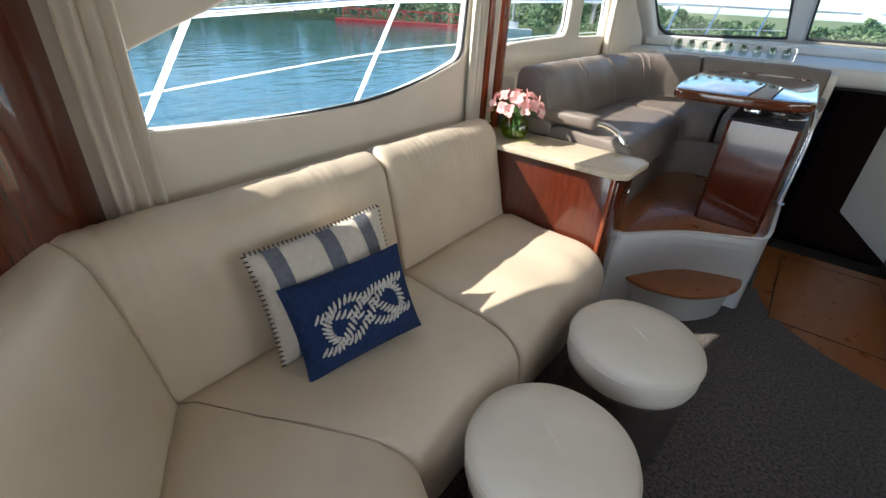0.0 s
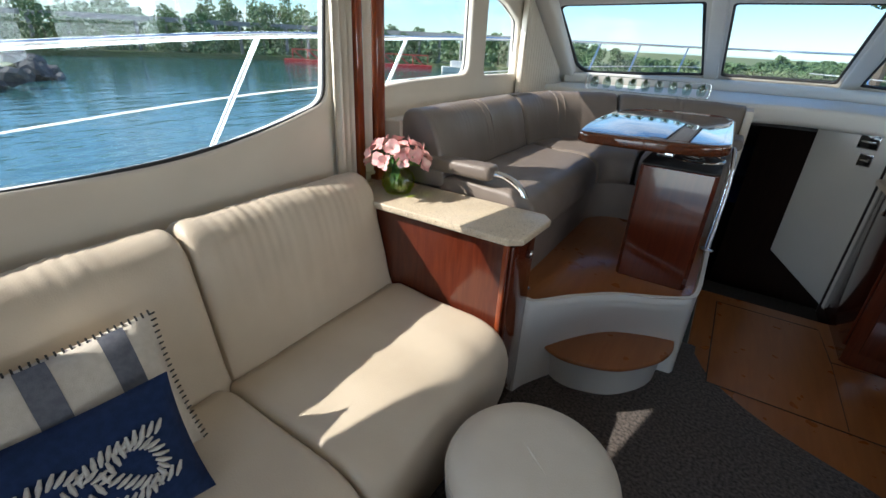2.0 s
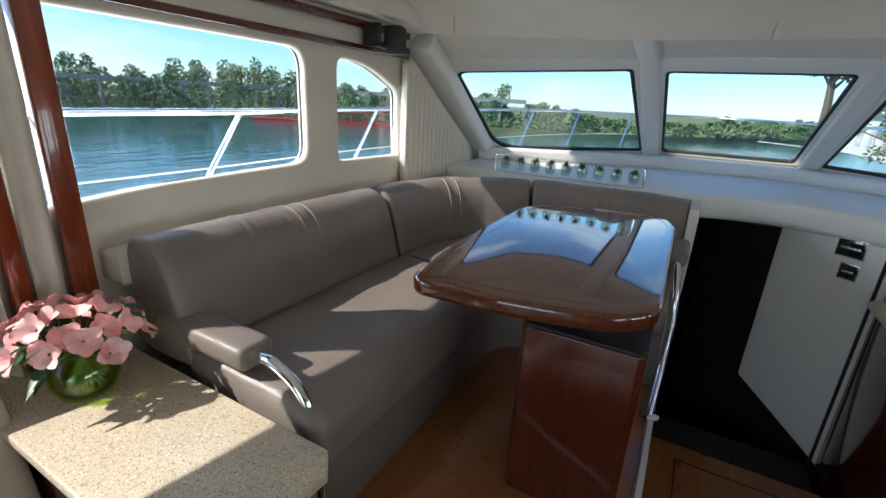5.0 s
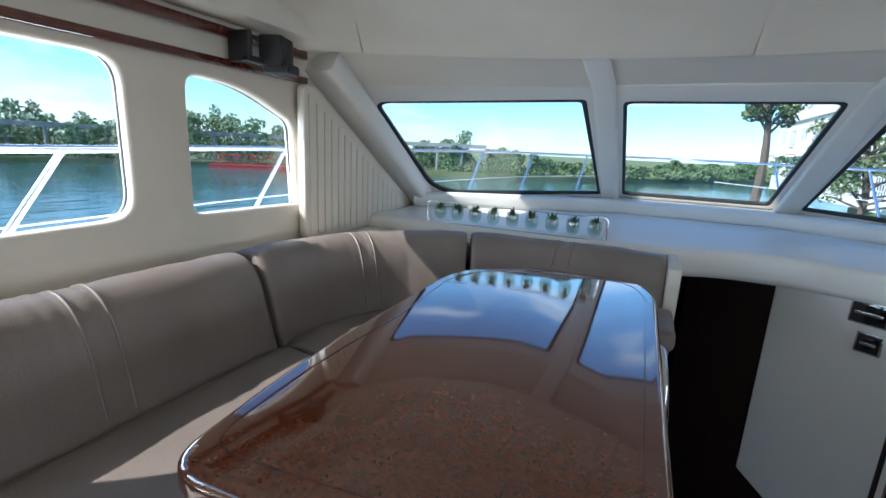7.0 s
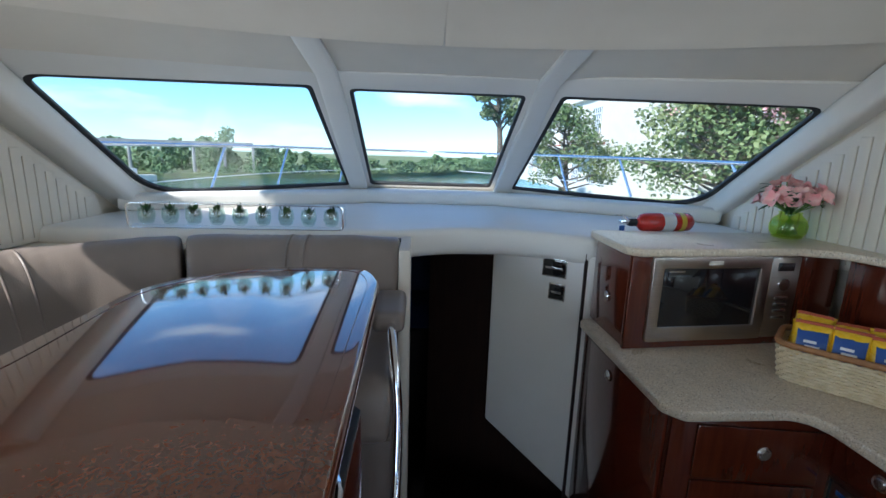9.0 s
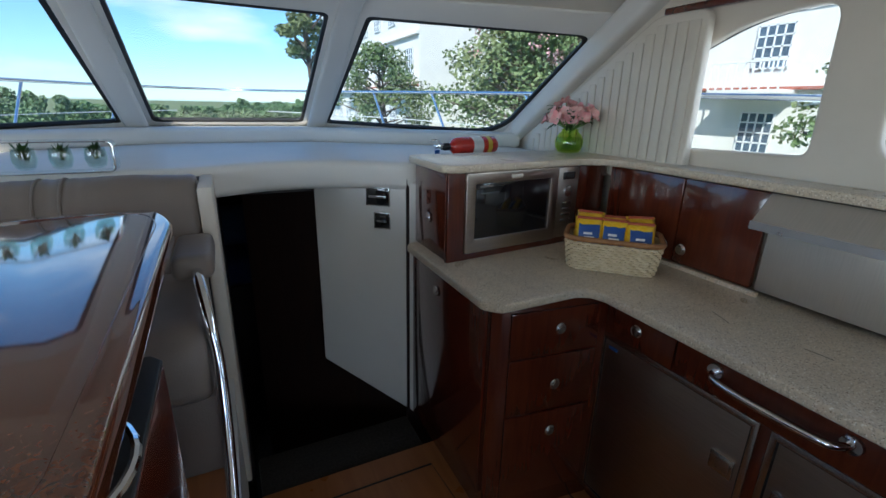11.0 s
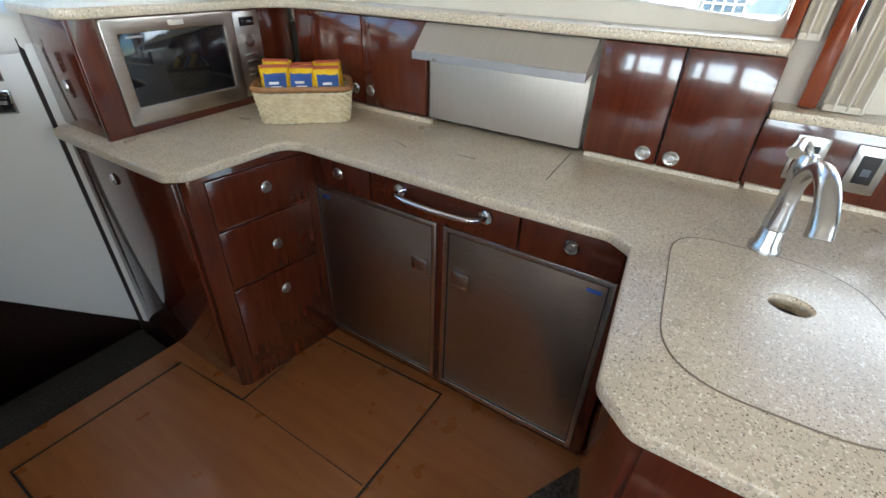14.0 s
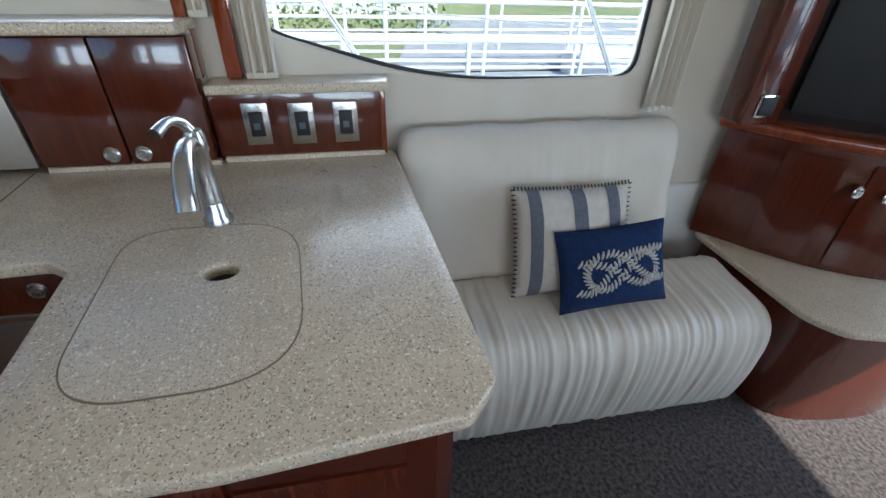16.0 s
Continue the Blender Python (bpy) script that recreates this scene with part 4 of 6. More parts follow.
Z0, Z1 = 0.855, 0.885
counter = [(0.745, 1.64), (0.725, 1.62), (0.725, 1.015), (0.765, 0.972), (1.05, 0.975), (1.09, 0.955), (1.11, 0.91), (1.11, 0.2), (1.12, -0.05), (1.08, -0.105),
           (0.685, -0.15), (0.635, -0.205), (0.635, -0.45), (0.66, -0.76), (0.71, -0.805), (1.60, -0.745), (1.60, 1.64)]
hole = [(1.032 + 0.031 * math.cos(a), -0.375 + 0.037 * math.sin(a)) for a in [k * math.pi / 12 for k in range(24)]]
worktop = thing("worktop", (1.2, 0.3, 0.87), "pale speckled granite galley worktop with a covered sink", "worktop")
part("slab", plate(rounded(counter, 0.012, 3), [hole], 0.03, Matrix.Translation((0, 0, Z1 - 0.015)), 0.006), GRANITE, worktop)
lid = rounded([(0.745, -0.205), (1.20, -0.16), (1.21, -0.50), (0.755, -0.545)], [0.12, 0.10, 0.15, 0.15], 10)
part("sink_cover", plate(lid, [inset(lid, 0.0025)], 0.0016, Matrix.Translation((0, 0, Z1 + 0.0006))), mat("joint sealant brown", (0.26, 0.19, 0.13), rough=0.6), worktop, "fine joint of the sink cover")
part("sink_cover_panel", plate(inset(lid, 0.0032), [hole], 0.0016, Matrix.Translation((0, 0, Z1 + 0.0008))), GRANITE, worktop, "granite sink cover with a finger hole")
part("finger_hole", lathe([(0.0, 0.78), (0.04, 0.78), (0.042, 0.86)], (1.032, -0.375, 0), 24), BLACK, worktop)
for a, b in (((1.548, 0.186), (1.29, 0.171)), ((1.31, 0.46), (1.315, 0.40)), ((1.30, 0.69), (1.27, 0.62))):
    v = (Vector(b) - Vector(a))
    bm = box(0, -0.0012, Z1 - 0.001, v.length, 0.0012, Z1 + 0.0006, 0)
    part("joint", moved(bm, Matrix.Translation((a[0], a[1], 0)) @ Matrix.Rotation(math.atan2(v.y, v.x), 4, "Z")), BLACK, worktop, "dark joint line")
part("splash_lip", sweep([(1.535, 1.34), (1.535, 0.70)], [(0.0, Z1), (0.0, Z1 + 0.014), (-0.012, Z1 + 0.012), (-0.014, Z1)], 0, 0.2), GRANITE, worktop)
part("splash_lip", sweep([(1.56, 0.15), (1.56, -0.27)], [(0.0, Z1), (0.0, Z1 + 0.014), (-0.012, Z1 + 0.012), (-0.014, Z1)], 0, 0.2), GRANITE, worktop)
part("splash_lip", sweep([(1.575, -0.28), (1.58, -0.72)], [(0.0, Z1), (0.0, Z1 + 0.014), (-0.012, Z1 + 0.012), (-0.014, Z1)], 0, 0.2), GRANITE, worktop)

# forward base cabinet with drawers
fwd = thing("base_cabinet", (0.97, 1.3, 0), "dark cherry galley cabinet with three drawers", "cabinet", "galley cabinets")
part("body", prism([(0.775, 1.70), (0.775, 1.04), (0.80, 1.015), (1.20, 0.965), (1.55, 0.965), (1.55, 1.70)], 0.0, 0.853, 0.004), CHERRY, fwd)
part("toe_kick", box(0.785, 1.03, 0.0, 1.19, 1.05, 0.07, 0.002), BLACK, fwd)
ang = math.atan2(0.965 - 1.015, 0.40)
for z0, z1 in ((0.665, 0.825), (0.445, 0.655), (0.09, 0.435)):
    bm = box(0.025, -0.012, z0, 0.355, 0.0, z1, 0.003)
    dr = part("drawer", moved(bm, Matrix.Translation((0.80, 1.013, 0)) @ Matrix.Rotation(ang, 4, "Z")), CHERRY, fwd)
    knob(dr, (1.0, 0.976, {0.665: 0.755, 0.445: 0.545, 0.09: 0.355}[z0]), "-y")
dr = part("door", box(0.764, 1.06, 0.09, 0.775, 1.60, 0.825, 0.003), CHERRY, fwd)
knob(dr, (0.763, 1.42, 0.75), "-x")

# fridge row
row = thing("base_cabinet", (1.35, 0.45, 0), "dark cherry galley cabinet above two built-in fridges", "cabinet", "galley cabinets")
part("body", box(1.205, -0.12, 0.0, 1.55, 0.96, 0.853, 0.004), CHERRY, row)
for i, (y0, y1, ky) in enumerate(((0.70, 0.955, 0.83), (0.186, 0.694, None), (-0.085, 0.180, 0.04))):
    dr = part("drawer", box(1.178, y0, 0.715, 1.205, y1, 0.838, 0.004), CHERRY, row)
    if ky is not None:
        knob(dr, (1.177, ky, 0.778), "-x")
    else:
        part("handle", tube(smooth([(1.178, 0.575, 0.788), (1.15, 0.567, 0.788), (1.128, 0.54, 0.788), (1.12, 0.43, 0.788), (1.128, 0.32, 0.788), (1.15, 0.29, 0.788), (1.178, 0.283, 0.788)], 6), 0.0095, 12), CHROME, dr, "bowed chrome grab handle")
        for y in (0.575, 0.283):
            part("rosette", lathe([(0.0, 0.0), (0.022, 0.0), (0.02, 0.007), (0.0, 0.008)], (1.177, y, 0.788), 20, TURN["-x"]), CHROME, dr)
for y0, y1, ly in ((0.455, 0.975, 0.515), (-0.085, 0.425, 0.36)):
    fr = thing("fridge", (1.3, (y0 + y1) / 2, 0), "built-in stainless fridge door in a steel frame", "fridge", "galley fridges")
    door = part("door", box(1.196, y0 + 0.014, 0.055, 1.206, y1 - 0.014, 0.685, 0.003), STEEL, fr, "brushed steel door")
    part("frame", plate([(y0, 0.035), (y1, 0.035), (y1, 0.705), (y0, 0.705)], [[(y0 + 0.012, 0.05), (y1 - 0.012, 0.05), (y1 - 0.012, 0.69), (y0 + 0.012, 0.69)]], 0.014, Matrix.Translation((1.197, 0, 0)) @ SIDE, 0.002), NICKEL, fr, "steel frame")
    part("seal", plate([(y0 + 0.011, 0.049), (y1 - 0.011, 0.049), (y1 - 0.011, 0.691), (y0 + 0.011, 0.691)], [[(y0 + 0.018, 0.056), (y1 - 0.018, 0.056), (y1 - 0.018, 0.684), (y0 + 0.018, 0.684)]], 0.006, Matrix.Translation((1.198, 0, 0)) @ SIDE), BLACK, fr, "black door seal")
    lt = part("latch", box(1.188, ly - 0.032, 0.50, 1.197, ly + 0.032, 0.56, 0.003), NICKEL, fr, "recessed steel latch")
    part("latch_slot", box(1.1865, ly - 0.022, 0.512, 1.189, ly + 0.012, 0.548, 0.001), STEEL, lt)
    part("badge", box(1.1925, (y1 - 0.07) if y0 > 0.4 else y0 + 0.03, 0.655, 1.1955, (y1 - 0.035) if y0 > 0.4 else y0 + 0.07, 0.667, 0.001), mat("blue badge", (0.03, 0.12, 0.42), rough=0.3), fr, "small blue badge")
structure("galley_plinth", box(1.215, -0.12, 0.0, 1.235, 0.97, 0.034, 0.002), CHERRY, "dark cherry plinth under the fridges", "trim")

# peninsula cabinet
pen = thing("base_cabinet", (1.1, -0.43, 0), "dark cherry peninsula cabinet with a drawer", "cabinet", "galley cabinets")
part("body", prism([(0.76, -0.18), (1.20, -0.125), (1.55, -0.125), (1.55, -0.73), (0.76, -0.765), (0.725, -0.73), (0.725, -0.215)], 0.0, 0.853, 0.005), CHERRY, pen)
dr = part("drawer", box(0.712, -0.68, 0.70, 0.726, -0.41, 0.832, 0.003), CHERRY, pen)
knob(dr, (0.711, -0.60, 0.775), "-x")
part("panel", box(0.712, -0.40, 0.10, 0.726, -0.23, 0.832, 0.003), CHERRY, pen)
part("door", box(0.712, -0.68, 0.10, 0.726, -0.41, 0.69, 0.003), CHERRY, pen)

# tap
tap = thing("kitchen_tap", (1.222, -0.332, Z1), "brushed nickel single-lever kitchen tap on the worktop", "tap")
TX, TY = 1.222, -0.332
part("body", lathe([(0.03, Z1), (0.03, Z1 + 0.012), (0.024, Z1 + 0.02), (0.022, Z1 + 0.05), (0.021, Z1 + 0.052), (0.023, Z1 + 0.055), (0.019, Z1 + 0.10), (0.017, Z1 + 0.155), (0.021, Z1 + 0.165), (0.022, Z1 + 0.185), (0.016, Z1 + 0.205), (0.0, Z1 + 0.21)], (TX, TY, 0), 26), NICKEL, tap)
part("spout", tube(smooth([(TX, TY, Z1 + 0.13), (TX - 0.03, TY - 0.005, Z1 + 0.178), (TX - 0.085, TY - 0.012, Z1 + 0.205), (TX - 0.145, TY - 0.020, Z1 + 0.197), (TX - 0.188, TY - 0.026, Z1 + 0.165), (TX - 0.205, TY - 0.028, Z1 + 0.135)], 6),
                   [0.013 + 0.00022 * k for k in range(31)], 14), NICKEL, tap, "curved spout")
part("lever", tube(smooth([(TX, TY, Z1 + 0.195), (TX - 0.010, TY + 0.012, Z1 + 0.222), (TX - 0.040, TY + 0.024, Z1 + 0.234), (TX - 0.085, TY + 0.034, Z1 + 0.226)], 6), [0.011 - 0.0002 * k for k in range(12)] + [0.0088 + 0.0005 * k for k in range(7)], 12), NICKEL, tap, "long lever handle")

# back panels
wall = thing("galley_back_panels", (1.57, 0.7, Z1), "glossy dark cherry wall cabinets behind the worktop", "cabinet", kind="structure")
for y0, y1, ky in ((1.02, 1.36, None), (0.735, 1.015, 0.985)):
    dr = part("door", box(1.538, y0, Z1 + 0.016, 1.56, y1, 1.208, 0.003), CHERRY, wall)
    if ky:
        knob(dr, (1.537, ky, 0.955), "-x")
        knob(dr, (1.537, 1.06, 0.955), "-x")
for y0, y1, ky in ((-0.05, 0.155, -0.015), (-0.262, -0.056, -0.09)):
    dr = part("door", box(1.542, y0, Z1 + 0.016, 1.60, y1, 1.208, 0.003), CHERRY, wall)
    knob(dr, (1.541, ky, 0.93), "-x")
low = part("low_panel", box(1.572, -0.72, Z1 + 0.002, 1.61, -0.268, 1.068, 0.003), CHERRY, wall)
part("end_strip", box(1.568, -0.728, Z1 + 0.002, 1.60, -0.712, 1.072, 0.003), CHERRYB, wall)
outlet = thing("wall_outlet", (1.57, -0.38, 0.96), "brushed steel outlet plate with a black socket", "outlet", "galley outlets")
part("plate", box(1.564, -0.414, 0.93, 1.571, -0.346, 1.045, 0.004), NICKEL, outlet)
part("socket", box(1.560, -0.398, 0.955, 1.566, -0.362, 1.022, 0.002), BLACK, outlet, "black socket")
part("slot", box(1.5585, -0.388, 0.975, 1.5605, -0.372, 0.992, 0), GREYS, outlet)
for dy in (-0.118, -0.236):
    copy_thing(outlet, Matrix.Translation((1.57, -0.38 + dy, 0.96 - 0.002)))

hood = thing("range_hood", (1.55, 0.45, 0.9), "brushed steel hood and splash panel over the worktop", "hood")
STEELB = mat("pale brushed steel", (0.54, 0.495, 0.43), (0.49, 0.45, 0.39), scale=10, rough=0.42, metal=0.6, stretch=(1, 60, 1))
part("splash_panel", box(1.552, 0.172, Z1 + 0.012, 1.56, 0.725, 1.13, 0.002), STEELB, hood, "brushed steel splash panel")
part("visor", sweep([(1.552, 0.165), (1.552, 0.73)], [(0.0, 1.208), (0.02, 1.208), (0.092, 1.130), (0.093, 1.112), (0.086, 1.110), (0.0, 1.125)], 0, 0.2), STEELB, hood)
LIPS = mat("bright hood edge", (0.74, 0.74, 0.74), (0.68, 0.68, 0.68), rough=0.3, metal=0.9)
part("lip", sweep([(1.552, 0.163), (1.552, 0.732)], [(0.091, 1.132), (0.097, 1.131), (0.097, 1.108), (0.089, 1.106)], 0, 0.3), LIPS, hood, "bright front lip")

# microwave housing
house = thing("microwave_cabinet", (1.1, 1.5, Z1), "dark cherry housing round the built-in microwave", "cabinet")
rot = math.atan2(1.415 - 1.352, 0.68)
HM = Matrix.Translation((0.772, 1.352, 0)) @ Matrix.Rotation(rot, 4, "Z")
part("body", moved(plate([(0.0, 0.886), (0.80, 0.886), (0.80, 1.214), (0.0, 1.214)], [[(0.07, 0.908), (0.635, 0.908), (0.635, 1.209), (0.07, 1.209)]], 0.02, Matrix.Translation((0, 0.01, 0)) @ FACE, 0.003), HM), CHERRY, house)
part("side_panel", box(0.773, 1.375, 0.886, 0.79, 1.66, 1.214, 0.003), CHERRY, house)
part("back", box(0.80, 1.66, 0.886, 1.55, 1.68, 1.214, 0), CHERRY, house)
knob(house, (0.772, 1.52, 1.02), "-x")
mw = thing("microwave", (1.12, 1.4, 0.93), "stainless steel built-in microwave with a dark glass door", "microwave")
MM = HM @ Matrix.Translation((0.35, 0, 1.06)) @ Matrix.Diagonal((1.075, 1, 1.085, 1)) @ Matrix.Translation((-0.35, 0, -1.064))
part("body", moved(box(0.09, 0.02, 0.93, 0.61, 0.26, 1.2, 0.003), MM), BLACK, mw)
door = part("door", moved(plate(rounded([(0.09, 0.93), (0.50, 0.93), (0.50, 1.2), (0.09, 1.2)], 0.006, 2), [rounded([(0.122, 0.972), (0.468, 0.972), (0.468, 1.168), (0.122, 1.168)], 0.008, 4)], 0.02, Matrix.Translation((0, -0.002, 0)) @ FACE, 0.003), MM), STEEL, mw, "brushed steel door")
part("door_glass", moved(box(0.115, -0.006, 0.965, 0.475, 0.004, 1.175, 0.001), MM), GLOSSB, door, "dark glass")
part("control_panel", moved(box(0.503, -0.012, 0.93, 0.61, 0.01, 1.2, 0.004), MM), STEEL, mw)
part("display", moved(box(0.525, -0.0145, 1.155, 0.585, -0.011, 1.182, 0.001), MM), GLOSSB, mw, "small black display")
part("dial", moved(lathe([(0.0, 0.0), (0.022, 0.0), (0.02, 0.006), (0.0, 0.007)], (0.555, -0.012, 1.11), 24, TURN["-y"]), MM), NICKEL, mw)
for k in range(4):
    part("key", moved(box(0.53, -0.0135, 1.06 - k * 0.022, 0.58, -0.0115, 1.07 - k * 0.022, 0.001), MM), NICKEL, mw)
part("logo_bar", moved(box(0.145, -0.0068, 1.152, 0.20, -0.006, 1.158, 0), MM), NICKEL, door)
part("badge", moved(box(0.275, -0.0135, 1.176, 0.325, -0.0115, 1.19, 0.001), MM), WHITEL, door)

# upper granite ledges
ledge = [(0.75, 1.665), (0.745, 1.36), (0.785, 1.325), (1.38, 1.38), (1.48, 1.34), (1.515, 1.25), (1.515, -0.255), (1.655, -0.27), (1.655, 1.70), (0.76, 1.70)]
tagged(new("ledge", finish("ledge", prism(rounded(ledge, 0.012, 3), 1.214, 1.242, 0.006), GRANITE)), "speckled granite ledge above the microwave and wall cabinets", "ledge")
tagged(new("ledge", finish("ledge", prism([(1.555, -0.272), (1.555, -0.735), (1.655, -0.745), (1.655, -0.272)], 1.068, 1.094, 0.005), GRANITE)), "short speckled granite ledge above the outlets", "ledge")
structure("galley_wall_cap", box(1.60, -0.26, 1.0, 1.66, 1.4, 1.215, 0.002), VINYL, "cream wall behind the galley cabinets", "wall")

# switches on the white panel
for z, h in ((1.06, 0.085), (0.955, 0.075)):
    s = thing("switch_plate", (0.69, 1.72, z), "black switch plate with a chrome rim", "switch", "companionway switches")
    dd = (side_b - side_a).normalized()
    SM = Matrix.Translation(side_a) @ Matrix.Rotation(math.atan2(dd.y, dd.x), 4, "Z")
    w = 0.11 if h > 0.08 else 0.075
    o = 0.085
    part("rim", moved(box(o, 0.0, z - h / 2, o + w, 0.006, z + h / 2, 0.003), SM), NICKEL, s, "chrome rim")
    part("face", moved(box(o + 0.006, 0.004, z - h / 2 + 0.006, o + w - 0.006, 0.009, z + h / 2 - 0.006, 0.002), SM), GLOSSB, s, "black face")
    part("rocker", moved(box(o + 0.015, 0.008, z - 0.006, o + w - 0.015, 0.012, z + 0.004, 0.001), SM), NICKEL, s)

# ---- basket of snack bags ----
WICK = mat("pale wicker", (0.76, 0.64, 0.43), (0.66, 0.53, 0.32), scale=40, rough=0.6, bump=0.3, bscale=200)
WICKB = mat("brown wicker rim", (0.36, 0.17, 0.06), (0.26, 0.11, 0.04), scale=40, rough=0.5, bump=0.3, bscale=200)
basket = thing("wicker_basket", (1.32, 1.09, Z1), "pale wicker basket with a brown rim on the worktop", "basket")
BM = Matrix.Translation((1.315, 1.10, Z1)) @ Matrix.Rotation(radians(-46), 4, "Z")


def basket_ring(z, grow):
    w, h = 0.145 + grow, 0.085 + grow
    return rounded([(-w, -h), (w, -h), (w, h), (-w, h)], 0.05, 6)


part("shell", moved(prism(basket_ring(0, -0.008), 0.004, 0.095), BM), WICK, basket)
for k in range(11):
    z = 0.006 + k * 0.0095
    ring = spread([(p[0], p[1]) for p in basket_ring(z, z * 0.13)] + [tuple(basket_ring(z, z * 0.13)[0])], 0.014)[:-1]
    part("strand", moved(tube([(p.x * (1 + (0.026 if (i + k) % 2 else -0.016)), p.y * (1 + (0.044 if (i + k) % 2 else -0.028)), z) for i, p in enumerate(ring)], 0.0048, 6, closed=True), BM), WICK, basket)
part("rim", moved(tube([(p[0], p[1], 0.117) for p in basket_ring(0, 0.016)], 0.0095, 8, closed=True), BM), WICKB, basket, "brown wicker rim")
FOIL = mat("yellow foil", (0.85, 0.53, 0.02), (0.74, 0.43, 0.015), scale=18, rough=0.28, bump=0.3, bscale=30)
BLUEL = mat("blue label print", (0.03, 0.09, 0.30), (0.02, 0.07, 0.24), rough=0.35)
WHITEP = mat("white print", (0.80, 0.80, 0.78), (0.76, 0.76, 0.74), rough=0.5)
REDP = mat("red-brown print", (0.42, 0.07, 0.03), (0.34, 0.05, 0.02), rough=0.4)


def bag(x, y, z, yaw, tilt):
    M = BM @ Matrix.Translation((x, y, z)) @ Matrix.Rotation(radians(yaw), 4, "Z") @ Matrix.Rotation(radians(90 - tilt), 4, "X")
    b = thing("snack_bag", (BM @ Vector((x, y, z))), "small yellow snack bag with a blue label in the basket", "snack bag", "snack bags")
    part("bag", moved(pillow_mesh(0.10, 0.115, 0.045, 10, seed=x * 40), M), FOIL, b, angle=80)
    part("label", moved(skin(0.10, 0.085, 0.045, -0.72, 0.72, 0.0035, 6, seed=x * 40), M @ Matrix.Translation((0, -0.006, 0.002))), BLUEL, b, "blue label")
    bm = bmesh.new()
    for (cx, cy, w, h) in ((-0.004, -0.006, 0.030, 0.008), (0.002, -0.021, 0.034, 0.009)):
        box(cx - w / 2, cy - h / 2, 0.030, cx + w / 2, cy + h / 2, 0.0335, 0.0008, 1, bm)
    part("print", moved(bm, M), WHITEP, b, "white printed bars")
    part("top_band", moved(skin(0.10, 0.012, 0.012, -0.9, 0.9, 0.003, 4, seed=1), M @ Matrix.Translation((0, 0.052, 0.003))), REDP, b, "red-brown band")


for bx, by, bz, yw, ti in ((-0.085, -0.045, 0.128, 4, 22), (0.0, -0.04, 0.126, -3, 26), (0.085, -0.045, 0.123, 6, 24), (-0.09, 0.03, 0.135, -8, 30), (0.0, 0.035, 0.125, 5, 40), (0.09, 0.03, 0.13, 12, 28)):
    bag(bx, by, bz, yw, ti)

# ---- flowers ----
LEAF = mat("green leaf", (0.045, 0.12, 0.026), (0.026, 0.07, 0.014), scale=20, rough=0.4, per_object=0.25)
PETAL = mat("pink petal", (0.84, 0.34, 0.34), (0.88, 0.60, 0.55), scale=30, rough=0.5, per_object=0.15)
STEM = mat("pale green stem", (0.16, 0.30, 0.06), (0.12, 0.24, 0.05), scale=20, rough=0.5)
VASEG = clear("vase glass", (0.90, 0.98, 0.55), 0.08)
WATERG = clear("vase water", (0.80, 0.90, 0.45), 0.04)


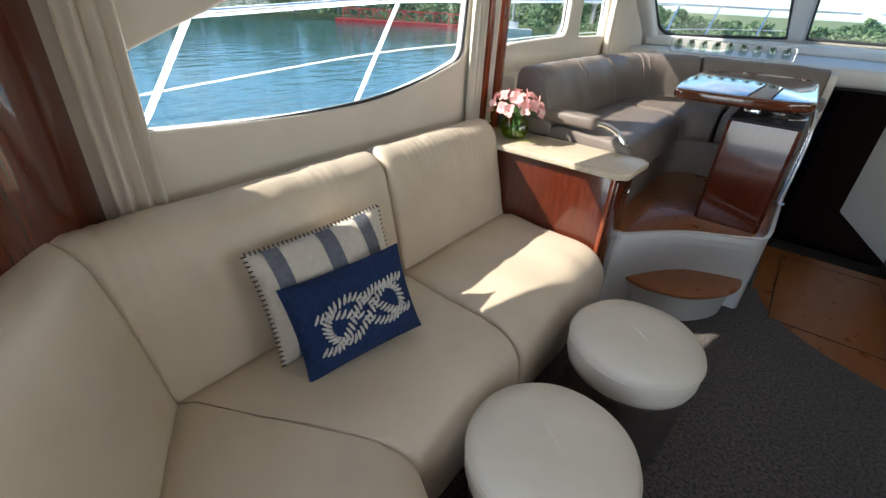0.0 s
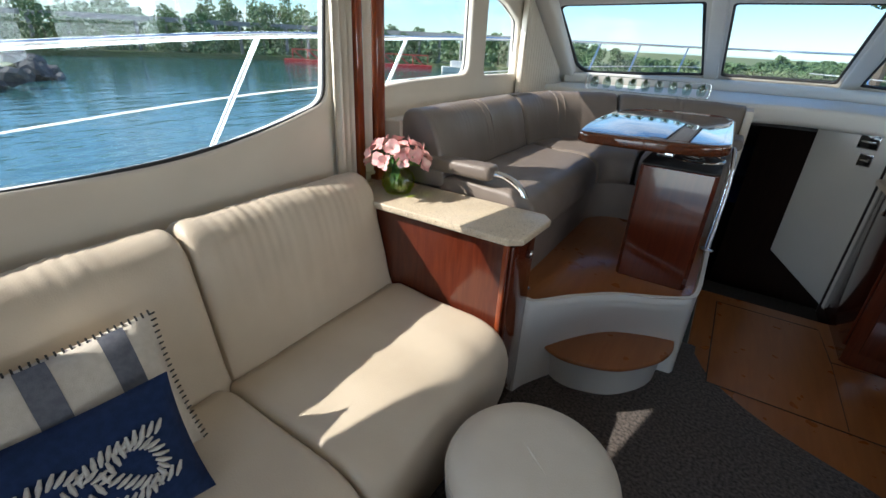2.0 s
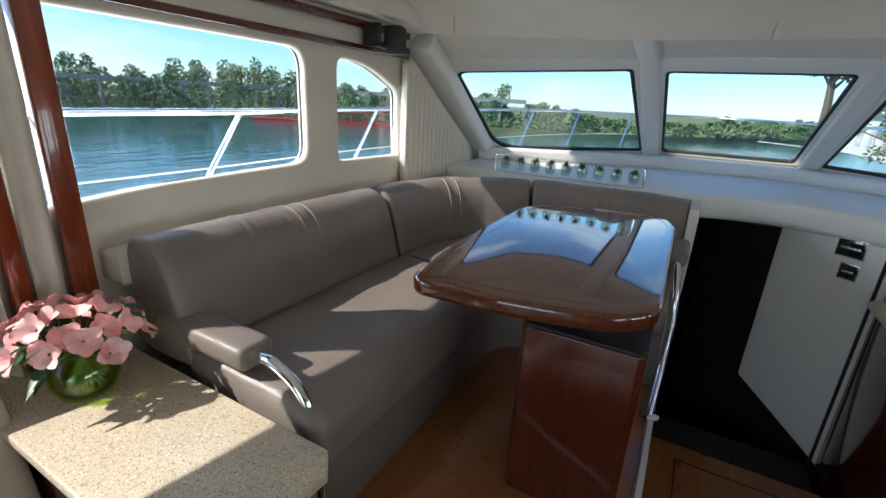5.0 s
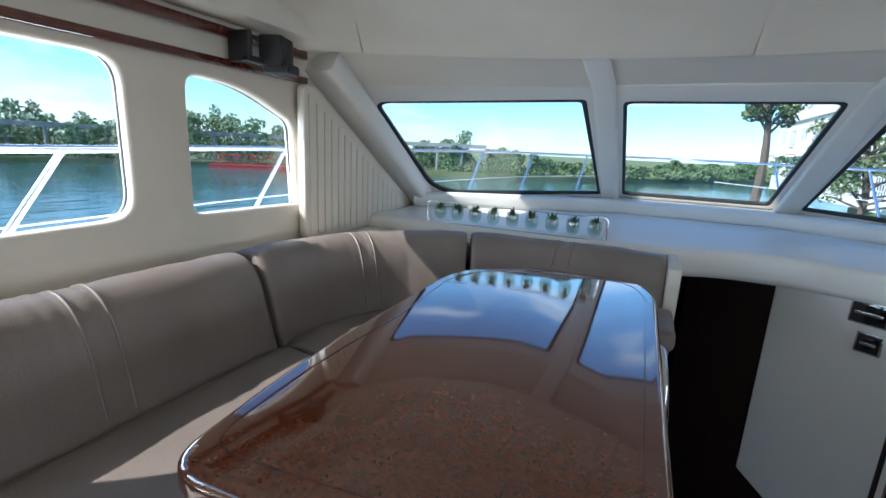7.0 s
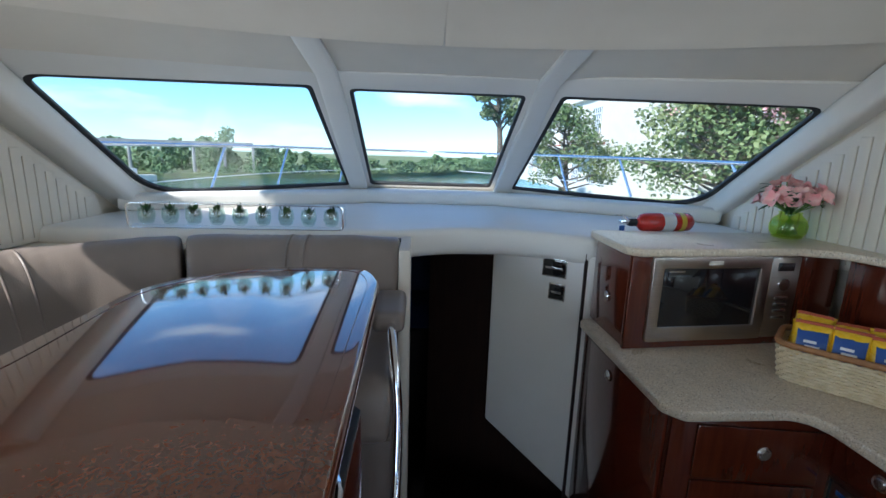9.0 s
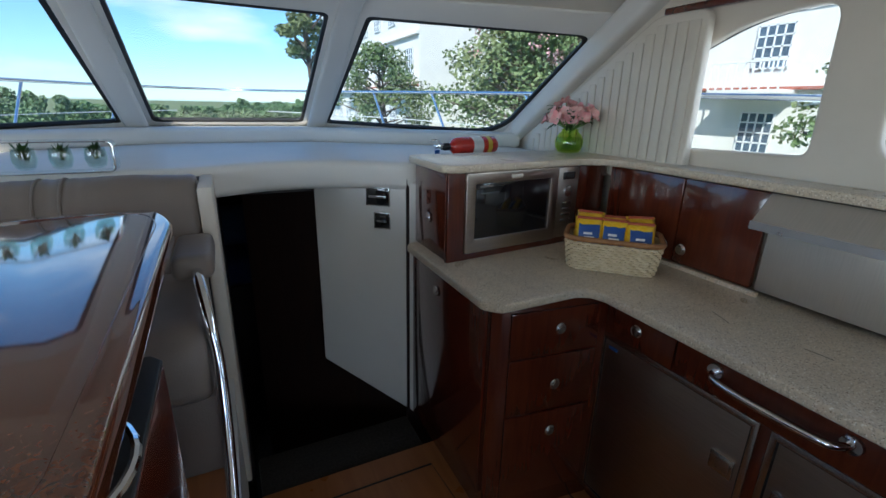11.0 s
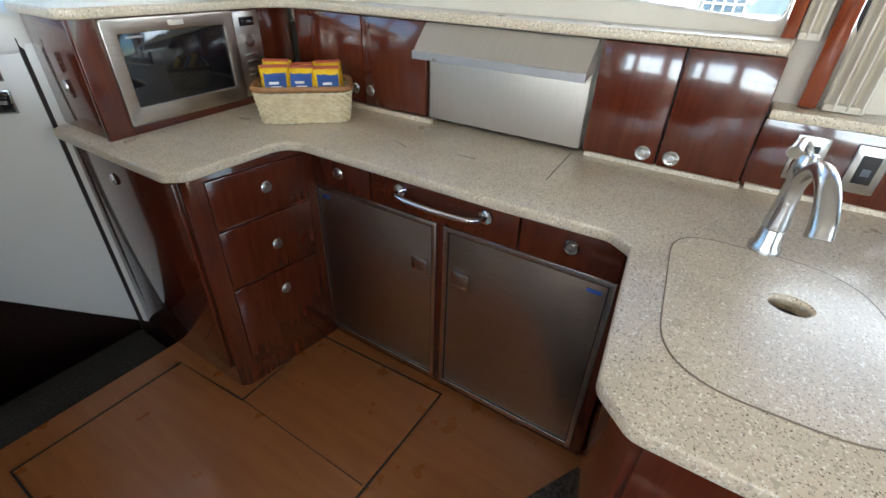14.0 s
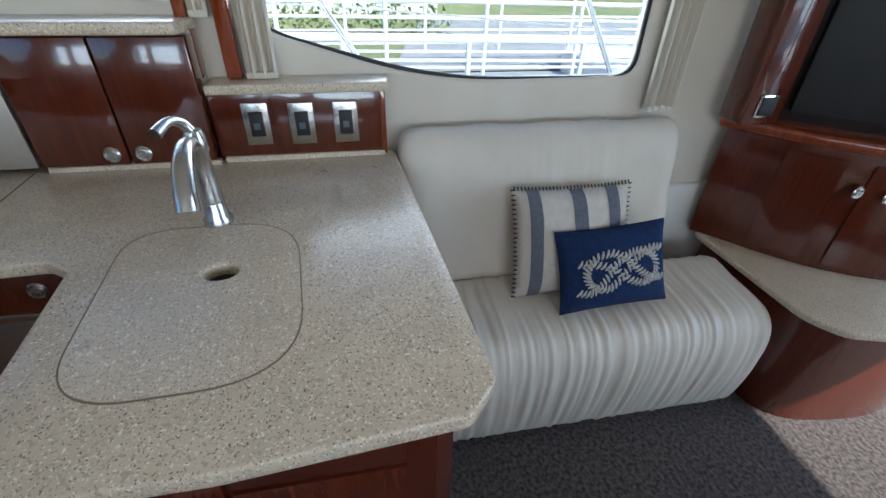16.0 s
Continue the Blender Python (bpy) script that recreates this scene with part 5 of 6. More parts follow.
def flower_bunch(at, k=1.0, seed=1, tall=0.0):
    rnd = random.Random(seed)
    x, y, z = at
    v = thing("flower_vase", at, "round green glass vase of pink lilies", "flowers", "flower vases")
    M = Matrix.Translation(at) @ Matrix.Diagonal((k, k, k, 1))
    glass = part("vase", moved(lathe([(0.03, 0.0), (0.05, 0.004), (0.064, 0.03), (0.066, 0.055), (0.056, 0.08), (0.04, 0.095), (0.037, 0.10), (0.042, 0.108), (0.039, 0.108), (0.034, 0.1), (0.037, 0.094), (0.053, 0.079), (0.062, 0.055), (0.06, 0.03), (0.047, 0.008), (0.0, 0.007)], (0, 0, 0), 36), M), VASEG, v, "green glass vase", angle=80)
    part("water", moved(lathe([(0.0, 0.009), (0.046, 0.01), (0.058, 0.03), (0.060, 0.055), (0.056, 0.07), (0.0, 0.07)], (0, 0, 0), 28), M), WATERG, v)
    heads = []
    for i in range(26):
        a, r = i * 2.399, 0.010 + 0.0205 * math.sqrt(i)
        heads.append(Vector((math.cos(a) * r, math.sin(a) * r, 0.128 + tall + 0.062 * (1 - (r / 0.115) ** 2) + rnd.uniform(-0.022, 0.022))))
    for h in heads:
        bm = bmesh.new()
        tube(smooth([(-h.x * 0.35, -h.y * 0.35, 0.015), (h.x * 0.12, h.y * 0.12, 0.10), (h.x * 0.7, h.y * 0.7, 0.12 + tall * 0.8), tuple(h)], 4), 0.0022, 5, bm)
        part("stem", moved(bm, M), STEM, v)
    for i, h in enumerate(heads):
        bm = bmesh.new()
        out = Vector((h.x, h.y, 0.05)).normalized()
        Q = out.to_track_quat("Z", "Y").to_matrix().to_4x4()
        for pn in range(6):
            a = pn * math.pi / 3 + i
            L, W = rnd.uniform(0.024, 0.034), rnd.uniform(0.011, 0.017)
            prev = None
            for s in range(6):
                t = s / 5
                rr, zz = L * (0.1 + 0.95 * math.sin(t * 1.35)), 0.044 * t - 0.024 * t * t * (1 + 0.5 * (pn % 2))
                wd = W * math.sin(math.pi * min(0.12 + t * 0.86, 0.99))
                c = Vector((math.cos(a) * rr, math.sin(a) * rr, zz))
                sd = Vector((-math.sin(a), math.cos(a), 0))
                cur = [bm.verts.new(c - sd * wd + Vector((0, 0, 0.003))), bm.verts.new(c), bm.verts.new(c + sd * wd + Vector((0, 0, 0.003)))]
                if prev:
                    bm.faces.new((prev[0], prev[1], cur[1], cur[0]))
                    bm.faces.new((prev[1], prev[2], cur[2], cur[1]))
                prev = cur
        moved(bm, M @ Matrix.Translation(h) @ Q)
        part("flower", bm, PETAL, v, angle=80)
    for i in range(44):
        bm = bmesh.new()
        a = i * 2.1 + seed
        r0, z0 = 0.015 + 0.06 * rnd.random(), 0.105 + tall + 0.080 * rnd.random()
        L, W = rnd.uniform(0.05, 0.085), rnd.uniform(0.007, 0.012)
        up = rnd.uniform(-0.3, 0.9)
        prev = None
        for s in range(6):
            t = s / 5
            c = Vector((math.cos(a) * (r0 + L * t), math.sin(a) * (r0 + L * t), z0 + L * up * t - 0.03 * t * t))
            sd = Vector((-math.sin(a), math.cos(a), 0.1)) * W * math.sin(math.pi * (0.08 + 0.9 * t))
            cur = [bm.verts.new(c - sd), bm.verts.new(c - Vector((0, 0, 0.002))), bm.verts.new(c + sd)]
            if prev:
                bm.faces.new((prev[0], prev[1], cur[1], cur[0]))
                bm.faces.new((prev[1], prev[2], cur[2], cur[1]))
            prev = cur
        part("leaf", moved(bm, M), LEAF, v, angle=80)
    return v


flower_bunch((-1.19, -0.355, 0.886), 1.08, 3)
flower_bunch((1.49, 1.585, 1.2425), 0.95, 8, 0.02)

# ---- fire extinguisher ----
RED = mat("red enamel", (0.52, 0.025, 0.015), (0.44, 0.02, 0.012), rough=0.25, coat=0.4)
YEL = mat("yellow print", (0.70, 0.50, 0.05), rough=0.4)
ext = thing("fire_extinguisher", (1.1, 1.87, 1.21), "red fire extinguisher lying on the dash", "fire extinguisher")
EM = Matrix.Translation((1.04, 1.86, 1.254)) @ Matrix.Rotation(radians(10), 4, "Z") @ Matrix.Rotation(radians(90), 4, "Y")
part("cylinder", moved(lathe([(0.0, 0.27), (0.025, 0.268), (0.04, 0.25), (0.042, 0.22), (0.042, 0.03), (0.036, 0.008), (0.018, -0.006), (0.016, -0.02), (0.0, -0.02)], (0, 0, 0), 28), EM), RED, ext)
part("label", moved(lathe([(0.0424, 0.10), (0.0428, 0.10), (0.0428, 0.16), (0.0424, 0.16)], (0, 0, 0), 28), EM), WHITEP, ext, "white instruction band")
part("label", moved(lathe([(0.0424, 0.19), (0.0428, 0.19), (0.0428, 0.215), (0.0424, 0.215)], (0, 0, 0), 28), EM), YEL, ext, "yellow band")
part("valve", moved(lathe([(0.017, -0.02), (0.017, -0.045), (0.012, -0.06), (0.0, -0.06)], (0, 0, 0), 16), EM), BLACK, ext)
part("lever", moved(box(-0.012, -0.01, -0.10, 0.006, 0.01, -0.04, 0.003), EM), CHROME, ext)
part("lever", moved(tube([(0.0, 0.0, -0.05), (-0.03, 0.01, -0.075), (-0.03, 0.02, -0.11)], 0.005, 8), EM), CHROME, ext)
part("tag", moved(box(0.01, -0.02, -0.11, 0.055, -0.016, -0.085, 0.001), EM), mat("blue tag", (0.02, 0.10, 0.35), rough=0.4), ext, "blue paper tag")

# ---- row of little plants on the dash ----
rack = thing("plant_rack", (-0.67, 1.74, 1.211), "clear oblong rack of nine little glass jars with green plants", "plant rack")
CLEARG = clear("clear acrylic", (0.97, 0.985, 0.98), 0.10)
JARG = clear("jar glass", (0.9, 0.96, 0.93), 0.14)
n0, n1 = Vector((-1.05, 1.755, 0)), Vector((-0.235, 1.77, 0))
rv = (n1 - n0).normalized()
rn = Vector((-rv.y, rv.x, 0))
frame_pts = rounded([(0.0, 0.0), ((n1 - n0).length, 0.0), ((n1 - n0).length, 0.095), (0.0, 0.095)], 0.02, 5)
RM = Matrix.Translation((n0.x, n0.y, 1.2115)) @ Matrix((rv, Vector((0, 0, 1)), -rn)).transposed().to_4x4()
part("frame", plate(frame_pts, [inset(frame_pts, 0.008)], 0.07, RM, 0.003), CLEARG, rack, "clear acrylic band")
part("frame_edge", plate(inset(frame_pts, -0.001), [inset(frame_pts, 0.004)], 0.004, RM @ Matrix.Translation((0, 0, 0.036)), 0.0015), CHROME, rack)
for k in range(9):
    c = n0.lerp(n1, (k + 0.6) / 9.2)
    c.z = 1.221
    jar = part("jar", lathe([(0.014, 0.0), (0.024, 0.006), (0.031, 0.028), (0.030, 0.048), (0.027, 0.06), (0.029, 0.064), (0.026, 0.063), (0.028, 0.045), (0.029, 0.028), (0.02, 0.008), (0.0, 0.007)], c, 20), JARG, rack, "small glass jar", angle=80)
    rnd = random.Random(40 + k)
    bm = bmesh.new()
    for i in range(46):
        a, r = rnd.uniform(0, 6.28), rnd.uniform(0.0, 0.024)
        b = Vector((c.x + math.cos(a) * r * 0.6, c.y + math.sin(a) * r * 0.6, c.z + rnd.uniform(0.025, 0.06)))
        tip = b + Vector((math.cos(a) * rnd.uniform(0.004, 0.022), math.sin(a) * rnd.uniform(0.004, 0.022), rnd.uniform(0.012, 0.036)))
        sd = Vector((-math.sin(a), math.cos(a), 0)) * rnd.uniform(0.003, 0.006)
        m1 = b.lerp(tip, 0.5)
        vs = [bm.verts.new(b), bm.verts.new(m1 + sd), bm.verts.new(tip), bm.verts.new(m1 - sd)]
        bm.faces.new(vs)
    part("plant", bm, LEAF, jar, "tuft of small green leaves", angle=80)

# ---- curtains and posts between the windows ----
for sg, x in ((-1, PORT), (1, STAR)):
    zt = 0.60 if sg < 0 else 1.095
    for y0, w in (((-0.395, 0.04), (-0.275, 0.055)) if sg < 0 else ((-0.36, 0.04), (-0.262, 0.03))):
        post = thing("window_post", (x, y0, zt), "varnished cherry post between the side windows", "post", kind="structure")
        part("strip", box(x - sg * 0.004, y0, zt, x - sg * 0.055, y0 + w, 1.96, 0.008), CHERRYB, post)


def curtain(p0, p1, z0, z1, depth, folds):
    a, b = Vector(p0), Vector(p1)
    n = folds * 8
    bm = bmesh.new()
    nrm = Vector((-(b - a).y, (b - a).x)).normalized()
    rows = []
    for j in range(9):
        z = z0 + (z1 - z0) * j / 8
        row = []
        for i in range(n + 1):
            p = a.lerp(b, i / n) + nrm * depth * math.sin(i / 8 * 2 * math.pi + 0.3 * math.sin(j * 0.8))
            row.append((p.x, p.y, z))
        rows.append(row)
    for s, off in ((0, 0.0), (1, 0.003)):
        vs = [[bm.verts.new((q[0] + nrm.x * off, q[1] + nrm.y * off, q[2])) for q in r] for r in rows]
        for r0, r1 in zip(vs[:-1], vs[1:]):
            for i in range(n):
                bm.faces.new((r0[i], r0[i + 1], r1[i + 1], r1[i]))
    c = thing("curtain", (p0[0], p0[1], z0), "gathered cream curtain beside the window", "curtain", "cabin curtains")
    part("cloth", bm, CURTAIN, c, angle=80)
    part("hem", box(min(p0[0], p1[0]) - depth, min(p0[1], p1[1]), z0 - 0.004, max(p0[0], p1[0]) + depth, max(p0[1], p1[1]), z0 + 0.012, 0.003), CURTAIN, c)


curtain((-1.385, -0.50), (-1.385, -0.405), 0.86, 1.95, 0.016, 3)
curtain((-1.385, -0.345), (-1.385, -0.285), 0.92, 1.95, 0.010, 1)
curtain((-1.37, -2.05), (-1.37, -1.93), 0.88, 1.98, 0.018, 3)
curtain((1.62, -0.45), (1.62, -0.37), 1.10, 1.95, 0.016, 3)
curtain((1.62, -0.31), (1.62, -0.265), 1.245, 1.95, 0.012, 2)
curtain((1.61, -1.66), (1.61, -1.565), 0.98, 1.98, 0.018, 4)

# ---- black loudspeaker under the valance ----
lamp = thing("wall_speaker", (-1.33, 1.02, 1.75), "black swivel loudspeaker bracket under the valance", "bracket")
part("arm", box(-1.40, 0.93, 1.79, -1.31, 0.95, 1.885, 0.005), BLACK, lamp)
part("arm", box(-1.34, 0.93, 1.79, -1.31, 1.03, 1.81, 0.004), BLACK, lamp)
part("head", moved(box(-0.04, -0.05, -0.05, 0.04, 0.05, 0.05, 0.008), Matrix.Translation((-1.31, 1.05, 1.835)) @ Matrix.Rotation(radians(20), 4, "Z")), BLACK, lamp)
part("shade", moved(box(-0.045, -0.05, -0.018, 0.045, 0.05, 0.018, 0.008), Matrix.Translation((-1.30, 1.06, 1.785)) @ Matrix.Rotation(radians(20), 4, "Z")), BLACK, lamp)

# ---- television corner, starboard aft ----
tvc = thing("television_cabinet", (1.35, -2.3, 0), "curved cherry television cabinet with a granite side shelf", "cabinet")
base = smooth([(1.60, -1.985), (1.20, -1.99), (1.08, -2.05), (1.03, -2.2), (1.02, -2.45), (1.12, -2.72)], 6)
part("base", prism([(p.x, p.y) for p in base] + [(1.60, -2.75)], 0.0, 0.475, 0.004), CHERRY, tvc)
up = smooth([(1.60, -1.90), (1.50, -1.98), (1.40, -2.06), (1.27, -2.20), (1.18, -2.40), (1.17, -2.70)], 6)
part("upper", prism([(p.x, p.y) for p in up] + [(1.60, -2.75)], 0.50, 0.915, 0.004), CHERRY, tvc)
for i0, i1, kx in ((9, 16, (1.30, -2.15)), (17, 25, (1.255, -2.21))):
    seg = [(p.x, p.y) for p in up[i0:i1]]
    dr = part("door", sweep(seg, [(-0.003, 0.53), (-0.003, 0.885), (-0.012, 0.885), (-0.012, 0.53)], 0, 0.05), CHERRY, tvc)
    part("knob", lathe(KNOB, (kx[0] - 0.016, kx[1] + 0.004, 0.80), 20, Matrix.Rotation(radians(-90), 4, "Y")), NICKEL, dr, "round nickel push knob")
part("ledge", prism([(1.60, -1.86), (1.49, -1.945), (1.385, -2.03), (1.245, -2.18), (1.15, -2.39), (1.14, -2.72), (1.60, -2.72)], 0.915, 0.95, 0.01), CHERRYB, tvc, "rounded cherry ledge")
part("column", box(1.50, -1.98, 0.95, 1.60, -1.84, 2.02, 0.008), CHERRY, tvc)
part("back_panel", moved(box(-0.02, 0, 0.95, 1.0, 0.02, 2.02, 0.002), Matrix.Translation((1.58, -1.98, 0)) @ Matrix.Rotation(radians(230), 4, "Z")), DARKW, tvc)
part("pilaster", box(1.16, -2.74, 0.5, 1.22, -2.68, 0.95, 0.01), CREAM, tvc)
sh = [(1.60, -1.915), (1.09, -1.93), (1.0, -1.99), (0.96, -2.12), (0.97, -2.5), (1.10, -2.76), (1.60, -2.76)]
tagged(new("side_shelf", finish("side_shelf", prism(rounded(sh, 0.04, 4), 0.475, 0.50, 0.006), GRANITE)), "speckled granite side shelf at the sofa end", "shelf")
tv = thing("television", (1.40, -2.25, 0.955), "large dark flat television on the corner cabinet", "television")
TM = Matrix.Translation((1.515, -2.02, 0)) @ Matrix.Rotation(radians(230), 4, "Z")
part("bezel", moved(box(0.0, -0.02, 0.985, 0.95, 0.03, 1.56, 0.008), TM), BLACK, tv)
part("screen", moved(box(0.012, 0.029, 1.0, 0.938, 0.034, 1.548, 0.001), TM), GLOSSB, tv, "dark reflective screen")
part("stand", moved(box(0.3, -0.05, 0.95, 0.6, 0.08, 0.962, 0.004), TM), GLOSSB, tv)
part("stand_post", moved(box(0.42, -0.01, 0.96, 0.48, 0.02, 0.99, 0.004), TM), CHROME, tv)
pl = thing("disc_player", (1.28, -2.25, 0.951), "slim black disc player with chrome trim on the ledge", "disc player")
part("body", moved(box(0.22, 0.05, 0.951, 0.62, 0.16, 0.975, 0.004), TM), GLOSSB, pl)
part("strip", moved(box(0.25, 0.159, 0.960, 0.42, 0.163, 0.966, 0.001), TM), CHROME, pl)
sw = thing("wall_outlet", (1.50, -1.92, 1.0), "black outlet with a chrome rim on the cherry column", "outlet")
part("rim", box(1.493, -1.945, 0.975, 1.50, -1.875, 1.045, 0.003), CHROME, sw)
part("face", box(1.489, -1.938, 0.982, 1.495, -1.882, 1.038, 0.002), BLACK, sw)

# ---- tall cabinet with a glass door, port aft ----
tall = thing("tall_cabinet", (-1.1, -2.5, 0.0), "tall dark cherry cabinet with a glass door behind the sofa", "cabinet")
part("side_panel", moved(box(0.0, -0.03, 0.0, 0.445, 0.0, 2.02, 0.004), Matrix.Translation((-1.41, -2.07, 0)) @ Matrix.Rotation(radians(-48), 4, "Z")), CHERRY, tall)
CM = Matrix.Translation((-1.112, -2.41, 0)) @ Matrix.Rotation(radians(-38), 4, "Z")
door = part("door_frame", moved(plate([(0.0, 0.72), (0.62, 0.72), (0.62, 2.02), (0.0, 2.02)], [rounded([(0.075, 0.80), (0.545, 0.80), (0.545, 1.95), (0.075, 1.95)], 0.02, 3)], 0.025, FACE, 0.006), CM), CHERRY, tall)
part("glass", moved(box(0.06, -0.004, 0.79, 0.56, 0.004, 1.96, 0), CM), GLOSSB, door, "dark mirror glass")
part("edge_strip", moved(box(-0.012, -0.02, 0.72, 0.008, 0.02, 2.02, 0.006), CM), CHERRYB, tall)
part("base", moved(box(0.0, -0.4, 0.0, 0.62, -0.02, 0.72, 0.004), CM), CHERRY, tall)

# ---- vinyl patch and cleat by the dinette window, forward cabin bed ----
bed = thing("cabin_berth", (0.0, 3.8, -0.72), "forward berth with blue pillows, colours darkened for the unlit cabin", "bed")
# base and mattress take dark colours to stand in for the unlit cabin
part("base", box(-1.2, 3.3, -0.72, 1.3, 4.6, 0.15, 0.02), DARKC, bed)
part("mattress", box(-1.2, 3.3, 0.15, 1.3, 4.6, 0.36, 0.05, 4), NAVY, bed)
# blue kept far darker than the cloth, the cabin's shade in its colour
BLUEC = mat("shade-dimmed blue cloth", (0.040, 0.070, 0.13), (0.030, 0.052, 0.10), scale=30, rough=0.85)
for px in (-0.5, 0.05, 0.55):
    part("pillow", moved(pillow_mesh(0.5, 0.34, 0.16), Matrix.Translation((px, 3.75, 0.50)) @ Matrix.Rotation(radians(70), 4, "X")), BLUEC, bed, "blue pillow", angle=80)


# ---- outside: water, shore, woods ----
WZ = -1.8
wat = bpy.data.materials.new("lake water")
wat.use_nodes = True
n, l = wat.node_tree.nodes, wat.node_tree.links
p = n["Principled BSDF"]
p.inputs["Base Color"].default_value = (0.05, 0.13, 0.125, 1)
p.inputs["Roughness"].default_value = 0.07
p.inputs["Specular IOR Level"].default_value = 0.5
tc, mp, n1, n2, ad, bp = [n.new("ShaderNode" + k) for k in ("TexCoord", "Mapping", "TexNoise", "TexNoise", "Math", "Bump")]
mp.inputs["Scale"].default_value = (1.0, 0.45, 1.0)
mp.inputs["Rotation"].default_value = (0, 0, 0.9)
n1.inputs["Scale"].default_value, n1.inputs["Detail"].default_value = 1.5, 4
n2.inputs["Scale"].default_value, n2.inputs["Detail"].default_value = 0.35, 3
l.new(tc.outputs["Object"], mp.inputs["Vector"])
for k in (n1, n2):
    l.new(mp.outputs["Vector"], k.inputs["Vector"])
l.new(n1.outputs["Fac"], ad.inputs[0])
l.new(n2.outputs["Fac"], ad.inputs[1])
bp.inputs["Strength"].default_value, bp.inputs["Distance"].default_value = 0.17, 0.35
l.new(ad.outputs[0], bp.inputs["Height"])
l.new(bp.outputs["Normal"], p.inputs["Normal"])
structure("water", prism([(-4000, -4000), (4000, -4000), (4000, 4000), (-4000, 4000)], WZ - 1, WZ), wat, "calm blue-green lake with small ripples", "water")

GRASS = mat("shore grass", (0.13, 0.17, 0.055), (0.20, 0.21, 0.09), scale=0.6, rough=0.9, bump=0.6, bscale=8, big=0.2)
FOL = mat("tree foliage", (0.11, 0.165, 0.055), (0.22, 0.24, 0.10), scale=0.35, rough=0.7, per_object=0.2, big=0.25)
FOLW = mat("far woodland foliage", (0.12, 0.21, 0.085), (0.20, 0.26, 0.12), scale=0.10, rough=0.8, lo=0.4, hi=0.66)
BARK = mat("grey-brown bark", (0.16, 0.12, 0.09), (0.09, 0.07, 0.05), scale=6, rough=0.9, stretch=(4, 4, 1), bump=0.6, bscale=12)
CONC = mat("grey concrete", (0.34, 0.34, 0.33), (0.27, 0.27, 0.26), scale=1.5, rough=0.85, bump=0.2, bscale=20)
STONE = mat("grey shore stone", (0.15, 0.145, 0.14), (0.08, 0.078, 0.075), scale=3, rough=0.85, bump=0.5, bscale=9, per_object=0.35)
SHELL = mat("cream painted siding", (0.76, 0.73, 0.67), (0.71, 0.68, 0.62), scale=2, rough=0.6, big=0.03)
ROOF = mat("red roof tiles", (0.42, 0.12, 0.07), (0.32, 0.085, 0.05), scale=6, rough=0.7, bump=0.5, bscale=16)
PAINT = mat("white painted rail", (0.80, 0.80, 0.79), (0.75, 0.75, 0.74), rough=0.4)
WING = mat("blue-grey window glass", (0.10, 0.14, 0.18), (0.07, 0.10, 0.14), rough=0.1, coat=0.4)
REDM = mat("red painted steel", (0.50, 0.035, 0.03), (0.40, 0.03, 0.025), rough=0.5)

BLOOM = mat("pink blossom", (0.62, 0.26, 0.27), (0.70, 0.42, 0.40), scale=9, rough=0.7)
# far bank: one strip of land that bends round ahead of the bow
bank = [(-300, -150), (-100, -45), (-78, -12), (-62, 12), (-57, 26), (-51, 36), (-44, 45), (-33, 50), (-22, 54), (-10, 60), (0, 72), (10, 90), (45, 125), (160, 190)]
outer = [(600, 900), (0, 900), (-500, 700), (-900, 300), (-900, -260)]
structure("ground_far", prism(bank + outer, WZ - 0.5, WZ + 0.55, 0), GRASS, "low grassy far bank of the lake", "ground")
# starboard shore
near = [(9.5, -60), (9.5, -14), (10.5, -4), (10.5, 9), (9.0, 18), (13, 40), (48, 95), (110, 150), (300, 200), (300, -60)]
structure("ground_near", prism(near, WZ - 0.5, -0.7, 0), GRASS, "mown grass bank beside the dock", "ground")


def leaf_cloud(bm, rnd, centre, radii, count, size, flat=0.0):
    for _ in range(count):
        while True:
            q = Vector((rnd.uniform(-1, 1), rnd.uniform(-1, 1), rnd.uniform(-1, 1)))
            if 0.25 < q.length < 1:
                break
        c = Vector(centre) + Vector((q.x * radii[0], q.y * radii[1], q.z * radii[2]))
        a = Vector((rnd.uniform(-1, 1), rnd.uniform(-1, 1), rnd.uniform(-1, 1) * (1 - flat))).normalized() * size * rnd.uniform(0.6, 1.3)
        b = a.cross(Vector((rnd.uniform(-1, 1), rnd.uniform(-1, 1), rnd.uniform(-1, 1)))).normalized() * size * rnd.uniform(0.4, 0.9)
        bm.faces.new([bm.verts.new(c - a), bm.verts.new(c + b), bm.verts.new(c + a), bm.verts.new(c - b)])


